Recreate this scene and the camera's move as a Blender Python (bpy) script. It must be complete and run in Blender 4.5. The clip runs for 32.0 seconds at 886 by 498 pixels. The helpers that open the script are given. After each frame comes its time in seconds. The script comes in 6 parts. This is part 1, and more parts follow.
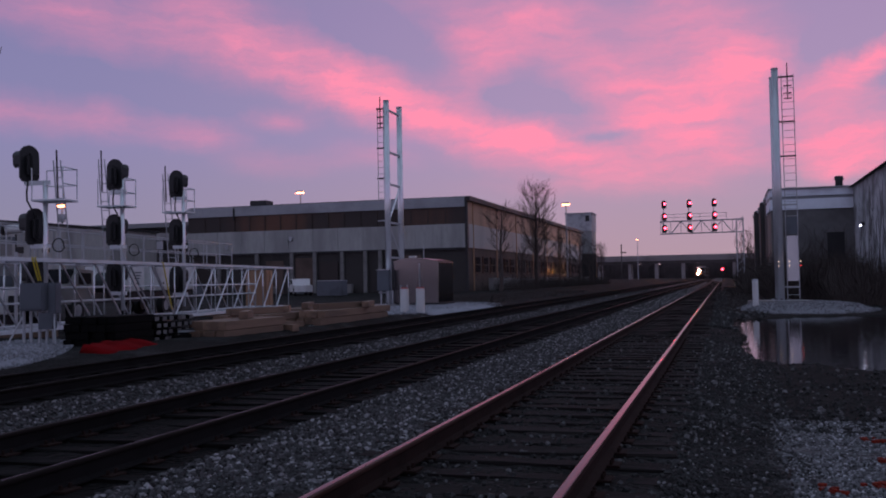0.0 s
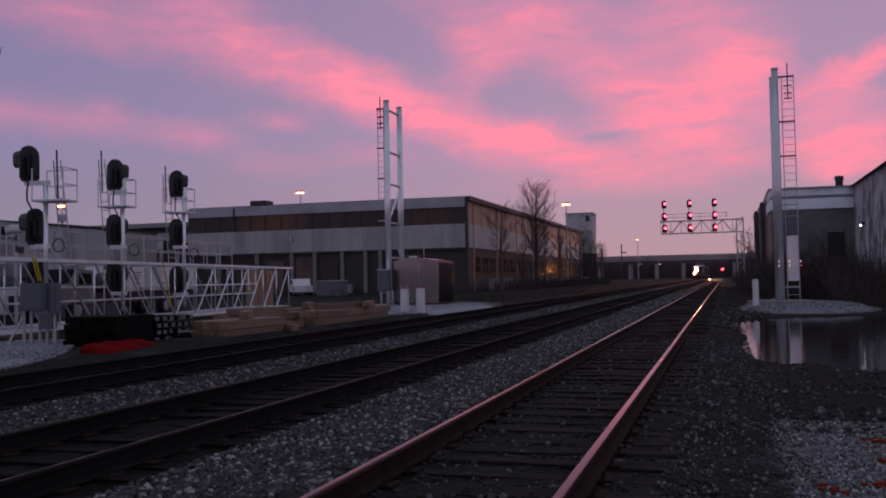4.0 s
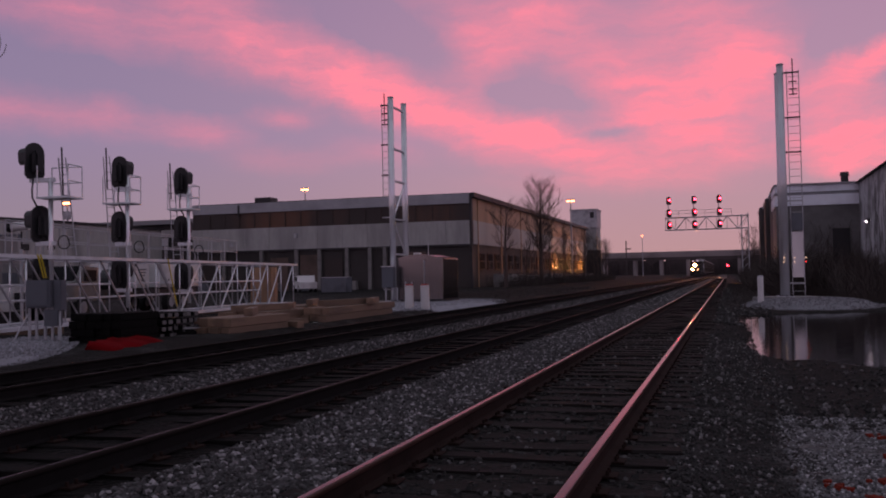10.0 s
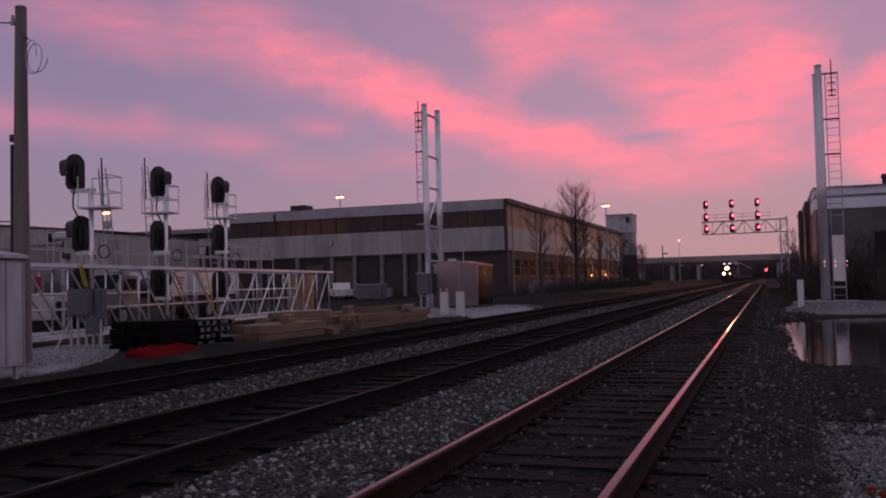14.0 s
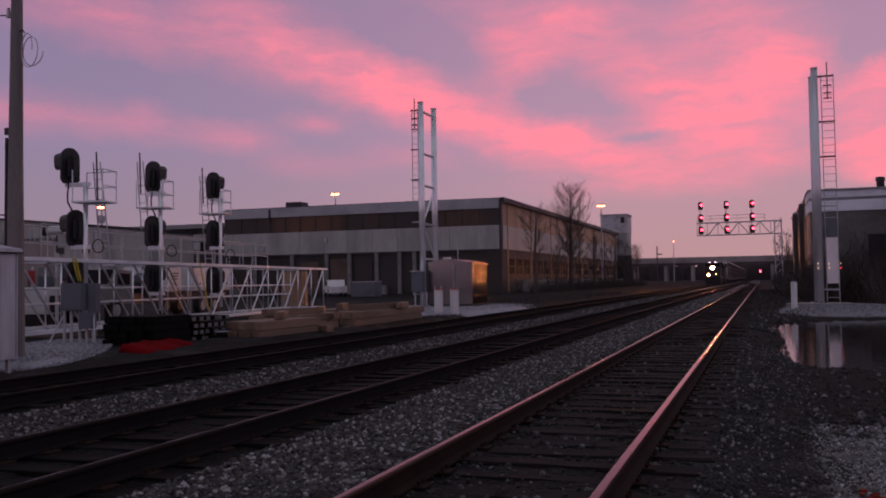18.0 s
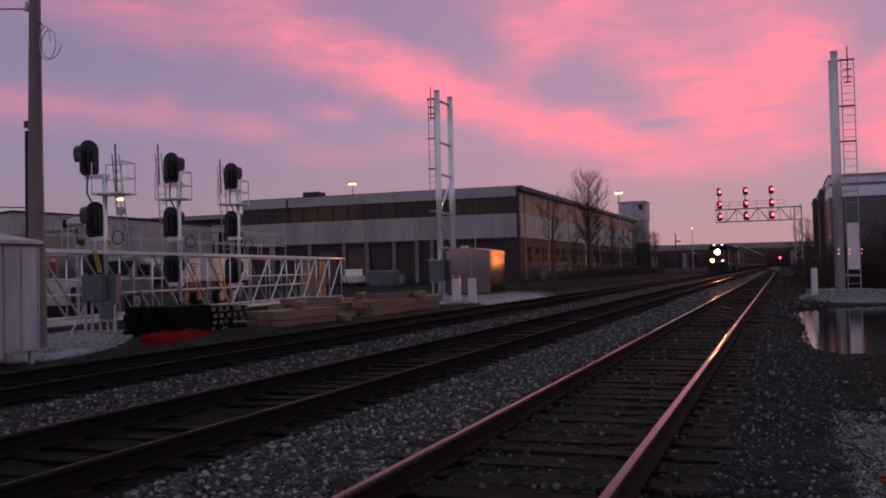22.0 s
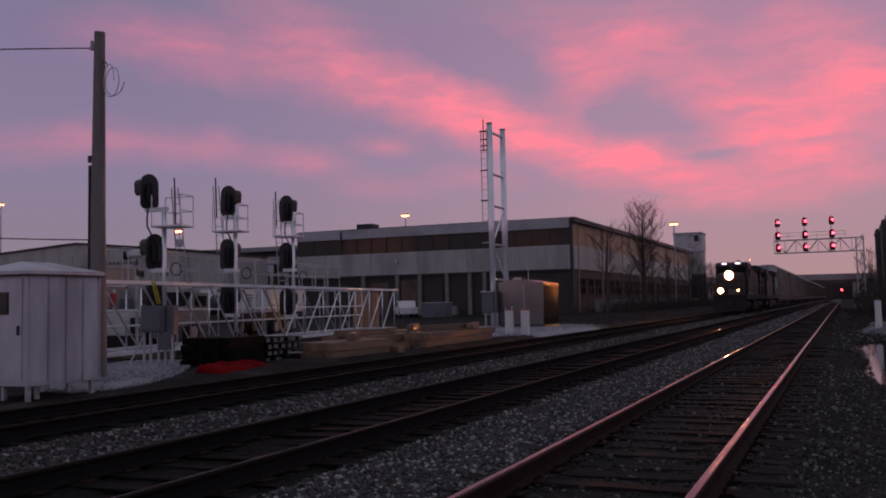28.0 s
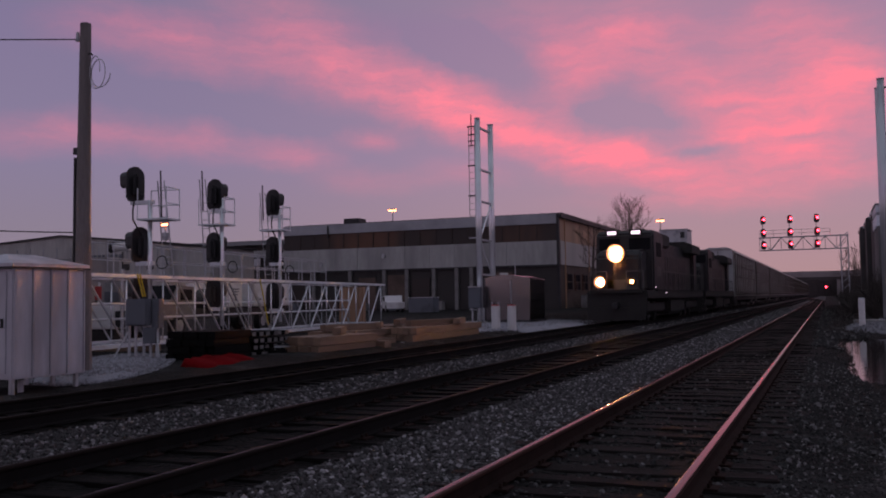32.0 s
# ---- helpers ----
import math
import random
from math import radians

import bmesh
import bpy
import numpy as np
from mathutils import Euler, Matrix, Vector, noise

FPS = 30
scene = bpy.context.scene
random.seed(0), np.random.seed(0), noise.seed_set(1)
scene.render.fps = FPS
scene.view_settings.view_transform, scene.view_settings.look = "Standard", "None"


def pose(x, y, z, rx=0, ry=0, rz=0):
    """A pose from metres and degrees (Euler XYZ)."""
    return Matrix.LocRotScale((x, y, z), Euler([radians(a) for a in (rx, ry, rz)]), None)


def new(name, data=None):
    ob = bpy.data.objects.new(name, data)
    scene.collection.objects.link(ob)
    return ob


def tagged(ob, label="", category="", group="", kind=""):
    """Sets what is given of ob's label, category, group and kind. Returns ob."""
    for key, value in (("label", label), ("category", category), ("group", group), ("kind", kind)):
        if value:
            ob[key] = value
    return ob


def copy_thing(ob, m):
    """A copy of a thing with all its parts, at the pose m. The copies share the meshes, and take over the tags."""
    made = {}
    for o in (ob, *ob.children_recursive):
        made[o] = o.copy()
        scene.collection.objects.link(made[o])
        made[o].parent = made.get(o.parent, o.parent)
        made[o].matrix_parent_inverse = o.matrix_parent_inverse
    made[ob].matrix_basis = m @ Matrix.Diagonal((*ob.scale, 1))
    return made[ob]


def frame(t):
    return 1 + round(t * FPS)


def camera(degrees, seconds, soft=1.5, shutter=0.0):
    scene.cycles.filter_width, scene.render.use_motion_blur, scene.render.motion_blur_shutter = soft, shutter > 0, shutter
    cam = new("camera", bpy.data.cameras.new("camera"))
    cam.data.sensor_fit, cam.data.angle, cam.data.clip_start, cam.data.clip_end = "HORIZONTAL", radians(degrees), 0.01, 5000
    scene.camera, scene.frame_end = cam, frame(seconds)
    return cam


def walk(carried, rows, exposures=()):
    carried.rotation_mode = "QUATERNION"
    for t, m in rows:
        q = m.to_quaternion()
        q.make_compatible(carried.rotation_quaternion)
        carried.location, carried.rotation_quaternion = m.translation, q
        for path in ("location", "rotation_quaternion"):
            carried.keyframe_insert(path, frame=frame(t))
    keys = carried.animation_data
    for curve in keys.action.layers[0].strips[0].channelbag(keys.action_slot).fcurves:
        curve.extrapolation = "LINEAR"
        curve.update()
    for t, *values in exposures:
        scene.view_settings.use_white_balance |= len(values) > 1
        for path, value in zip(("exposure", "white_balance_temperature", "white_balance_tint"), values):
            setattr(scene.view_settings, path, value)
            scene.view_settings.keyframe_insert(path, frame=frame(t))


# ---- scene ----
EYE = 1.31  # eye height over the rail heads, which lie at z = 0
cam = camera(52.0, 32.0, soft=1.9)
WALK = [
    (0, pose(0, 0, EYE, 91.975, 1.056, 17.201)),
    (0.5, pose(0, 0, EYE, 91.978, 1.061, 17.206)),
    (1, pose(0, 0, EYE, 91.978, 1.061, 17.206)),
    (1.5, pose(0, 0, EYE, 91.978, 1.061, 17.206)),
    (2, pose(0, 0, EYE, 91.978, 1.064, 17.210)),
    (2.5, pose(0, 0, EYE, 91.975, 1.057, 17.205)),
    (3, pose(0, 0, EYE, 91.978, 1.064, 17.210)),
    (3.5, pose(0, 0, EYE, 91.978, 1.064, 17.210)),
    (5.5, pose(0, 0, EYE, 91.973, 1.084, 17.213)),
    (6, pose(0, 0, EYE, 91.978, 1.061, 17.206)),
    (6.5, pose(0, 0, EYE, 91.978, 1.061, 17.206)),
    (7, pose(0, 0, EYE, 91.970, 1.062, 17.173)),
    (7.5, pose(0, 0, EYE, 92.165, 1.289, 17.841)),
    (8, pose(0, 0, EYE, 92.225, 1.380, 17.908)),
    (8.5, pose(0, 0, EYE, 92.209, 1.354, 17.935)),
    (9, pose(0, 0, EYE, 91.882, 1.112, 17.565)),
    (9.5, pose(0, 0, EYE, 91.866, 1.072, 17.496)),
    (10, pose(0, 0, EYE, 91.768, 1.118, 17.492)),
    (10.5, pose(0, 0, EYE, 91.881, 1.024, 17.394)),
    (11, pose(0, 0, EYE, 91.885, 0.999, 17.364)),
    (11.5, pose(0, 0, EYE, 91.893, 1.051, 17.346)),
    (12, pose(0, 0, EYE, 91.877, 0.989, 17.336)),
    (12.5, pose(0, 0, EYE, 91.881, 0.945, 17.359)),
    (13, pose(0, 0, EYE, 91.787, 0.980, 17.098)),
    (13.5, pose(0, 0, EYE, 91.991, 1.374, 18.441)),
    (14, pose(0, 0, EYE, 92.219, 1.493, 19.700)),
    (14.5, pose(0, 0, EYE, 92.336, 1.393, 20.106)),
    (16.5, pose(0, 0, EYE, 92.180, 0.957, 19.358)),
    (17, pose(0, 0, EYE, 92.133, 0.977, 19.313)),
    (17.5, pose(0, 0, EYE, 92.128, 0.965, 19.339)),
    (18, pose(0, 0, EYE, 92.099, 0.888, 19.351)),
    (18.5, pose(0, 0, EYE, 92.099, 0.893, 19.359)),
    (19, pose(0, 0, EYE, 92.095, 0.879, 19.347)),
    (19.5, pose(0, 0, EYE, 91.519, 1.016, 19.398)),
    (20, pose(0, 0, EYE, 92.035, 0.945, 19.643)),
    (20.5, pose(0, 0, EYE, 91.756, 1.205, 20.124)),
    (21, pose(0, 0, EYE, 91.565, 1.332, 20.307)),
    (21.5, pose(0, 0, EYE, 91.451, 1.331, 20.419)),
    (22, pose(0, 0, EYE, 91.410, 1.301, 20.464)),
    (22.5, pose(0, 0, EYE, 91.414, 1.232, 20.394)),
    (23, pose(0, 0, EYE, 91.676, 0.763, 19.291)),
    (23.5, pose(0, 0, EYE, 91.885, 1.058, 20.353)),
    (24, pose(0, 0, EYE, 92.379, 1.380, 21.072)),
    (24.5, pose(0, 0, EYE, 92.664, 1.520, 21.872)),
    (25, pose(0, 0, EYE, 93.096, 1.586, 22.749)),
    (25.5, pose(0, 0, EYE, 93.539, 1.614, 23.565)),
    (27.5, pose(0, 0, EYE, 93.507, 1.167, 23.727)),
    (28, pose(0, 0, EYE, 93.477, 1.173, 23.785)),
    (28.5, pose(0, 0, EYE, 93.474, 1.158, 23.784)),
    (29, pose(0, 0, EYE, 93.413, 1.015, 23.685)),
    (29.5, pose(0, 0, EYE, 93.373, 1.107, 23.611)),
    (30, pose(0, 0, EYE, 93.346, 0.958, 23.589)),
    (30.5, pose(0, 0, EYE, 93.352, 1.106, 23.665)),
    (31, pose(0, 0, EYE, 93.316, 0.655, 23.106)),
    (31.5, pose(0, 0, EYE, 93.212, 0.584, 22.855)),
    (32, pose(0, 0, EYE, 93.147, 0.854, 22.948)),
]
EXPOSURES = [(0, 0.11, 6550, 9.5), (3.5, 0.09, 7200, 14.5), (6, 0.09, 7900, 19), (9, 0.07, 8350, 22.5), (13, 0.07, 8500, 24.5), (19, 0.09, 8400, 22.5), (22, 0.14, 8320, 20.5), (23.5, 0.06, 8260, 19), (25, -0.01, 8200, 17.5), (32, -0.08, 7900, 15.5)]
walk(cam, WALK, EXPOSURES)

# ---------------------------------------------------------------- node helpers
def tree_of(owner):
    owner.use_nodes = True
    nt = owner.node_tree
    nt.nodes.clear()
    return nt


def node(nt, kind, props=None, **inputs):
    n = nt.nodes.new(kind)
    for k, v in (props or {}).items():
        if k == "operation":
            n.operation = v
        elif k == "use_clamp":
            n.use_clamp = v
        elif k == "data_type":
            n.data_type = v
        elif k == "blend_type":
            n.blend_type = v
        elif k == "vector_type":
            n.vector_type = v
        elif k == "gradient_type":
            n.gradient_type = v
        elif k == "interpolation_type":
            n.interpolation_type = v
        elif k == "attribute_name":
            n.attribute_name = v
    for k, v in inputs.items():
        key = int(k[1:]) if k[0] == "i" and k[1:].isdigit() else k.replace("_", " ")
        sock = n.inputs[key]
        if isinstance(v, bpy.types.NodeSocket):
            nt.links.new(v, sock)
        else:
            sock.default_value = v
    return n


def math_node(nt, op, a, b=0.0, c=0.0, clamp=False):
    return node(nt, "ShaderNodeMath", {"operation": op, "use_clamp": clamp}, i0=a, i1=b, i2=c).outputs[0]


def mix_color(nt, fac, a, b, blend="MIX"):
    n = node(nt, "ShaderNodeMix", {"data_type": "RGBA", "blend_type": blend})
    for i, v in ((0, fac), (6, a), (7, b)):
        if isinstance(v, bpy.types.NodeSocket):
            nt.links.new(v, n.inputs[i])
        else:
            n.inputs[i].default_value = v
    return n.outputs[2]


def rgb(r, g, b):
    return (r, g, b, 1.0)


def lin(r, g, b):
    """Display values 0..255 as linear colour."""
    return tuple(((c / 255 + 0.055) / 1.055) ** 2.4 if c > 10 else c / 255 / 12.92 for c in (r, g, b)) + (1.0,)


# ---------------------------------------------------------------- world: dusk sky with lit clouds
world = bpy.data.worlds.new("dusk")
scene.world = world
SKY = 1.0


def build_sky():
    nt = tree_of(world)
    gen = node(nt, "ShaderNodeTexCoord").outputs["Generated"]
    sep = node(nt, "ShaderNodeSeparateXYZ", Vector=gen)
    az = math_node(nt, "ARCTAN2", sep.outputs[0], sep.outputs[1])
    el = math_node(nt, "ARCSINE", sep.outputs[2])
    az_deg = math_node(nt, "MULTIPLY", az, 57.2958)
    el_deg = math_node(nt, "MULTIPLY", el, 57.2958)
    flat = node(nt, "ShaderNodeCombineXYZ", X=az_deg, Y=el_deg).outputs[0]
    # soft wisps bend every cloud bank
    warp = node(nt, "ShaderNodeTexNoise", Vector=flat, Scale=0.3, Detail=7.0, Roughness=0.62)
    shift = node(nt, "ShaderNodeVectorMath", {"operation": "SUBTRACT"}, i0=warp.outputs["Color"], i1=(0.5, 0.5, 0.5))
    shift = node(nt, "ShaderNodeVectorMath", {"operation": "MULTIPLY"}, i0=shift.outputs[0], i1=(3.6, 1.7, 0.0))
    place = node(nt, "ShaderNodeVectorMath", {"operation": "ADD"}, i0=flat, i1=shift.outputs[0]).outputs[0]

    # base: violet overhead, mauve to the horizon
    ramp = node(nt, "ShaderNodeValToRGB", Fac=math_node(nt, "DIVIDE", el_deg, 40.0, clamp=True))
    stops = [(0.0, lin(162, 143, 156)), (0.10, lin(158, 142, 165)), (0.22, lin(154, 140, 176)), (0.42, lin(146, 132, 172)), (0.62, lin(134, 140, 164)), (1.0, lin(124, 138, 162))]
    while len(ramp.color_ramp.elements) < len(stops):
        ramp.color_ramp.elements.new(0.5)
    for e, (p, c) in zip(ramp.color_ramp.elements, stops):
        e.position, e.color = p, c

    # banks of lit cloud, then gaps of clear sky: azimuth, elevation, half length, half width, tilt, weight
    main_band = [
        (-37.7, 15.4, 6.7, 3.08, -5, 0.34), (-30.4, 14.6, 7.7, 3.29, -17, 0.5), (-23.1, 12.4, 9.5, 3.08, -20, 0.8), (-20.7, 11.3, 6.3, 2.46, -21, 0.5),
        (-15.7, 9.7, 6.1, 2.26, -16, 0.7), (-10.4, 8.5, 5.6, 1.64, -16, 0.55), (-43.0, 16.2, 6.1, 2.46, 0, 0.2), (-32.5, 17.7, 9.0, 2.46, -15, 0.25),
    ]
    second_band = [
        (-43.5, 10.2, 5.5, 1.97, -4, 0.26), (-37.6, 9.7, 5.3, 1.85, -3, 0.28), (-32.3, 9.1, 4.6, 1.56, -6, 0.3), (-27.3, 10.1, 3.4, 1.07, -2, 0.3),
        (-27.1, 7.4, 5.8, 1.4, 0, 0.14), (-21.5, 7.9, 5.0, 1.4, -3, 0.16), (-47.6, 9.7, 6.2, 1.85, 1, 0.2),
    ]
    high_fill = [
        (-12.1, 15.8, 8.6, 3.08, -2, 0.42), (-14.4, 14.1, 3.6, 2.46, -14, 0.5), (-8.9, 13.6, 6.1, 2.88, -30, 0.36), (-4.2, 11.3, 6.3, 3.08, -16, 0.7),
        (-1.2, 14.1, 8.1, 3.49, -8, 0.55), (1.8, 11.9, 4.7, 3.08, -11, 0.55), (-15.7, 12.0, 3.4, 1.85, -15, 0.3), (0.0, 11.9, 5.7, 1.64, 2, 0.35),
        (-9.9, 16.9, 5.0, 3.7, 27, 0.12), (-17.0, 17.8, 7.3, 2.88, 5, 0.12), (-2.4, 16.4, 7.9, 2.46, -2, 0.2),
    ]
    low_fill = [
        (-12.2, 8.3, 7.7, 2.46, -8, 0.65), (-5.1, 9.4, 5.5, 1.48, -5, 0.65), (-0.7, 10.0, 5.8, 2.26, 2, 0.65), (-1.9, 8.3, 7.3, 1.89, 1, 0.7),
        (-5.3, 6.7, 7.4, 2.05, -3, 0.5), (0.1, 7.0, 4.7, 1.72, 0, 0.5), (-6.5, 5.7, 11.3, 1.48, -2, 0.3),
    ]
    right_band = [
        (6.7, 10.5, 5.8, 2.26, 18, 0.6), (7.9, 12.1, 4.1, 1.23, 24, 0.9), (7.3, 7.9, 6.0, 2.46, 1, 0.75), (7.4, 6.1, 4.5, 0.99, 2, 0.65),
        (6.9, 6.7, 5.8, 2.26, -1, 0.5), (12.6, 14.0, 4.5, 2.88, 13, 0.5), (12.7, 8.4, 4.0, 2.88, 4, 0.6),
    ]
    gaps = [
        (-11.3, 11.2, 3.6, 0.99, -15, 0.75), (-4.1, 9.0, 7.6, 0.57, 3, 0.6), (-10.6, 6.6, 2.6, 0.66, -8, 0.2), (8.6, 14.8, 2.7, 1.72, -18, 0.6),
        (8.9, 11.0, 1.8, 0.82, 18, 0.5), (-21.7, 15.7, 4.7, 1.85, -14, 0.45), (-4.4, 11.3, 3.2, 0.41, 0, 0.3), (-35.6, 11.8, 8.0, 0.99, -12, 0.2),
        (5.5, 13.3, 1.7, 1.23, 26, 0.25),
    ]
    def blot(a, e, length, width, tilt, weight):
        m = node(nt, "ShaderNodeMapping", {"vector_type": "TEXTURE"}, Vector=place, Location=(a, e, 0), Rotation=(0, 0, radians(tilt)), Scale=(length, width, 1))
        g = node(nt, "ShaderNodeTexGradient", {"gradient_type": "SPHERICAL"}, Vector=m.outputs[0]).outputs["Fac"]
        return node(nt, "ShaderNodeMapRange", {"interpolation_type": "SMOOTHSTEP"}, Value=g, i1=0.0, i2=1.1, i3=0.0, i4=weight).outputs[0]

    total = 0.0
    for row in main_band + second_band + high_fill + low_fill + right_band:
        total = math_node(nt, "ADD", total, blot(*row))
    for row in gaps:
        total = math_node(nt, "SUBTRACT", total, blot(*row))
    # the same sort of cloud goes on round the rest of the sky
    far = node(nt, "ShaderNodeTexNoise", Vector=node(nt, "ShaderNodeMapping", Vector=flat, Scale=(0.03, 0.09, 1)).outputs[0], Scale=1.0, Detail=3.0).outputs["Fac"]
    far = node(nt, "ShaderNodeMapRange", Value=far, i1=0.5, i2=0.8, i3=0.0, i4=0.2).outputs[0]
    aside = node(nt, "ShaderNodeMapRange", {"interpolation_type": "SMOOTHSTEP"}, Value=math_node(nt, "ABSOLUTE", math_node(nt, "ADD", az_deg, 17.0)), i1=32.0, i2=50.0, i3=0.0, i4=1.0).outputs[0]
    high = node(nt, "ShaderNodeMapRange", {"interpolation_type": "SMOOTHSTEP"}, Value=el_deg, i1=19.0, i2=30.0, i3=0.0, i4=1.0).outputs[0]
    total = math_node(nt, "ADD", total, math_node(nt, "MULTIPLY", far, math_node(nt, "MAXIMUM", aside, high)))
    # grain of the clouds, drawn out along the banks
    grain = node(nt, "ShaderNodeTexNoise", Vector=node(nt, "ShaderNodeMapping", Vector=place, Rotation=(0, 0, radians(8)), Scale=(0.26, 1.0, 1)).outputs[0], Scale=1.0, Detail=7.0, Roughness=0.62).outputs["Fac"]
    grain = node(nt, "ShaderNodeMapRange", Value=grain, i1=0.3, i2=0.7, i3=0.48, i4=1.36).outputs[0]
    amount = math_node(nt, "MULTIPLY", total, grain, clamp=True)
    tint = node(nt, "ShaderNodeMapRange", {"interpolation_type": "SMOOTHSTEP"}, Value=el_deg, i1=2.0, i2=8.0, i3=0.0, i4=1.0).outputs[0]
    pink = mix_color(nt, tint, lin(228, 150, 176), lin(255, 142, 172))
    west = node(nt, "ShaderNodeMapRange", {"interpolation_type": "SMOOTHSTEP"}, Value=az_deg, i1=-46.0, i2=-4.0, i3=0.0, i4=1.0).outputs[0]
    base = mix_color(nt, west, mix_color(nt, 1.0, ramp.outputs["Color"], rgb(0.73, 0.85, 0.93), "MULTIPLY"), mix_color(nt, 1.0, ramp.outputs["Color"], rgb(1.2, 1.06, 1.04), "MULTIPLY"))
    base = mix_color(nt, aside, base, mix_color(nt, 1.0, ramp.outputs["Color"], rgb(1.12, 1.22, 1.25), "MULTIPLY"))
    sky = mix_color(nt, amount, base, pink)
    # below the horizon
    low = node(nt, "ShaderNodeMapRange", Value=el_deg, i1=-1.0, i2=0.0, i3=0.0, i4=1.0).outputs[0]
    sky = mix_color(nt, low, rgb(0.05, 0.045, 0.05), sky)
    bg = node(nt, "ShaderNodeBackground", Color=sky, Strength=SKY)
    out = node(nt, "ShaderNodeOutputWorld")
    nt.links.new(bg.outputs[0], out.inputs[0])


build_sky()


# ---------------------------------------------------------------- materials
MATS = {}


def mat(name, base, rough=0.7, metal=0.0, var=0.25, scale=6.0, big=0.6, bump=0.15, dirt=None, dirt_at=0.55, stretch=(1, 1, 1), spec=0.5, rand=0.0):
    """A surface of one colour with fine grain, wide stains and relief."""
    if name in MATS:
        return MATS[name]
    m = bpy.data.materials.new(name)
    nt = tree_of(m)
    co = node(nt, "ShaderNodeTexCoord").outputs["Object"]
    co = node(nt, "ShaderNodeMapping", Vector=co, Scale=stretch).outputs[0]
    fine = node(nt, "ShaderNodeTexNoise", Vector=co, Scale=scale, Detail=6.0, Roughness=0.65).outputs["Fac"]
    wide = node(nt, "ShaderNodeTexNoise", Vector=co, Scale=big, Detail=3.0).outputs["Fac"]
    swing = 0.03 if metal > 0.2 else 0.1
    lo = rgb(*(c * (1 - var) for c in base))
    hi = rgb(*(min(1, c * (1 + var)) for c in base))
    col = mix_color(nt, fine, lo, hi)
    d = dirt or tuple(c * 0.55 for c in base)
    stain = node(nt, "ShaderNodeMapRange", {"interpolation_type": "SMOOTHSTEP"}, Value=wide, i1=dirt_at - 0.12, i2=dirt_at + 0.18, i3=0.0, i4=0.8).outputs[0]
    col = mix_color(nt, stain, col, rgb(*d))
    if rand:
        info = node(nt, "ShaderNodeObjectInfo").outputs["Random"]
        col = mix_color(nt, math_node(nt, "MULTIPLY", info, rand), col, rgb(*(c * 0.35 for c in base)))
    rg = node(nt, "ShaderNodeMapRange", Value=fine, i1=0.3, i2=0.7, i3=max(0.03, rough - swing), i4=min(1, rough + swing)).outputs[0]
    bsdf = node(nt, "ShaderNodeBsdfPrincipled", Base_Color=col, Roughness=rg, Metallic=metal)
    bsdf.inputs["Specular IOR Level"].default_value = spec
    if bump:
        b = node(nt, "ShaderNodeBump", Strength=bump, Distance=0.02, Height=fine)
        nt.links.new(b.outputs[0], bsdf.inputs["Normal"])
    out = node(nt, "ShaderNodeOutputMaterial")
    nt.links.new(bsdf.outputs[0], out.inputs[0])
    MATS[name] = m
    return m


def glow(name, color, strength):
    if name in MATS:
        return MATS[name]
    m = bpy.data.materials.new(name)
    nt = tree_of(m)
    e = node(nt, "ShaderNodeEmission", Color=rgb(*color), Strength=strength)
    out = node(nt, "ShaderNodeOutputMaterial")
    nt.links.new(e.outputs[0], out.inputs[0])
    MATS[name] = m
    return m


bright_galv = mat("fresh_zinc_steel", (0.66, 0.68, 0.72), 0.6, 0.1, 0.12, 10, 1.0, 0.03, dirt=(0.5, 0.51, 0.54))
galv = mat("galvanized_steel", (0.74, 0.75, 0.78), 0.22, 0.5, 0.03, 14, 1.2, 0.0, dirt=(0.60, 0.61, 0.64))
galv_dull = mat("dull_galvanized", (0.44, 0.45, 0.475), 0.55, 0.5, 0.2, 10, 1.0, 0.05)
alu = mat("corrugated_aluminium", (0.27, 0.245, 0.25), 0.2, 0.9, 0.08, 5, 0.8, 0.0, dirt=(0.24, 0.22, 0.22), stretch=(1, 1, 0.2))
black_paint = mat("matt_black", (0.012, 0.012, 0.014), 0.6, 0.0, 0.3, 8, 1, 0.05)
dark_steel = mat("dark_steel", (0.03, 0.03, 0.033), 0.55, 0.3, 0.4, 9, 1, 0.1)
rust_oily = mat("oily_rail_web", (0.013, 0.0115, 0.0115), 0.85, 0.0, 0.4, 20, 2, 0.2, spec=0.06)
rail_shine = mat("wheel_polished_rail", (0.045, 0.025, 0.021), 0.125, 0.25, 0.3, 6, 0.7, 0.0, dirt=(0.06, 0.03, 0.025), stretch=(1, 0.15, 1), spec=0.09)
rail_shine_dim = mat("dim_polished_rail", (0.03, 0.022, 0.02), 0.12, 0.25, 0.3, 6, 0.7, 0.0, dirt=(0.03, 0.02, 0.018), stretch=(1, 0.15, 1), spec=0.08)
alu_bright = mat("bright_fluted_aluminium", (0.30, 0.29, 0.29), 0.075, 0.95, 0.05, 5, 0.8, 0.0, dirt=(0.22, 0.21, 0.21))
# emission paints the shine of the small reflectors on the mast
glowing_reflector = glow("self_lit_reflector", (1.0, 0.72, 0.6), 0.9)
glowing_red_reflector = glow("self_lit_red_reflector", (1.0, 0.06, 0.08), 1.6)
rust = mat("rusted_rail_web", (0.026, 0.0145, 0.012), 0.85, 0.0, 0.4, 20, 2, 0.2, spec=0.08)
railhead_far = mat("sooty_rail_head", (0.018, 0.014, 0.013), 0.85, 0.0, 0.3, 6, 0.7, 0.02, stretch=(1, 0.15, 1), spec=0.05)
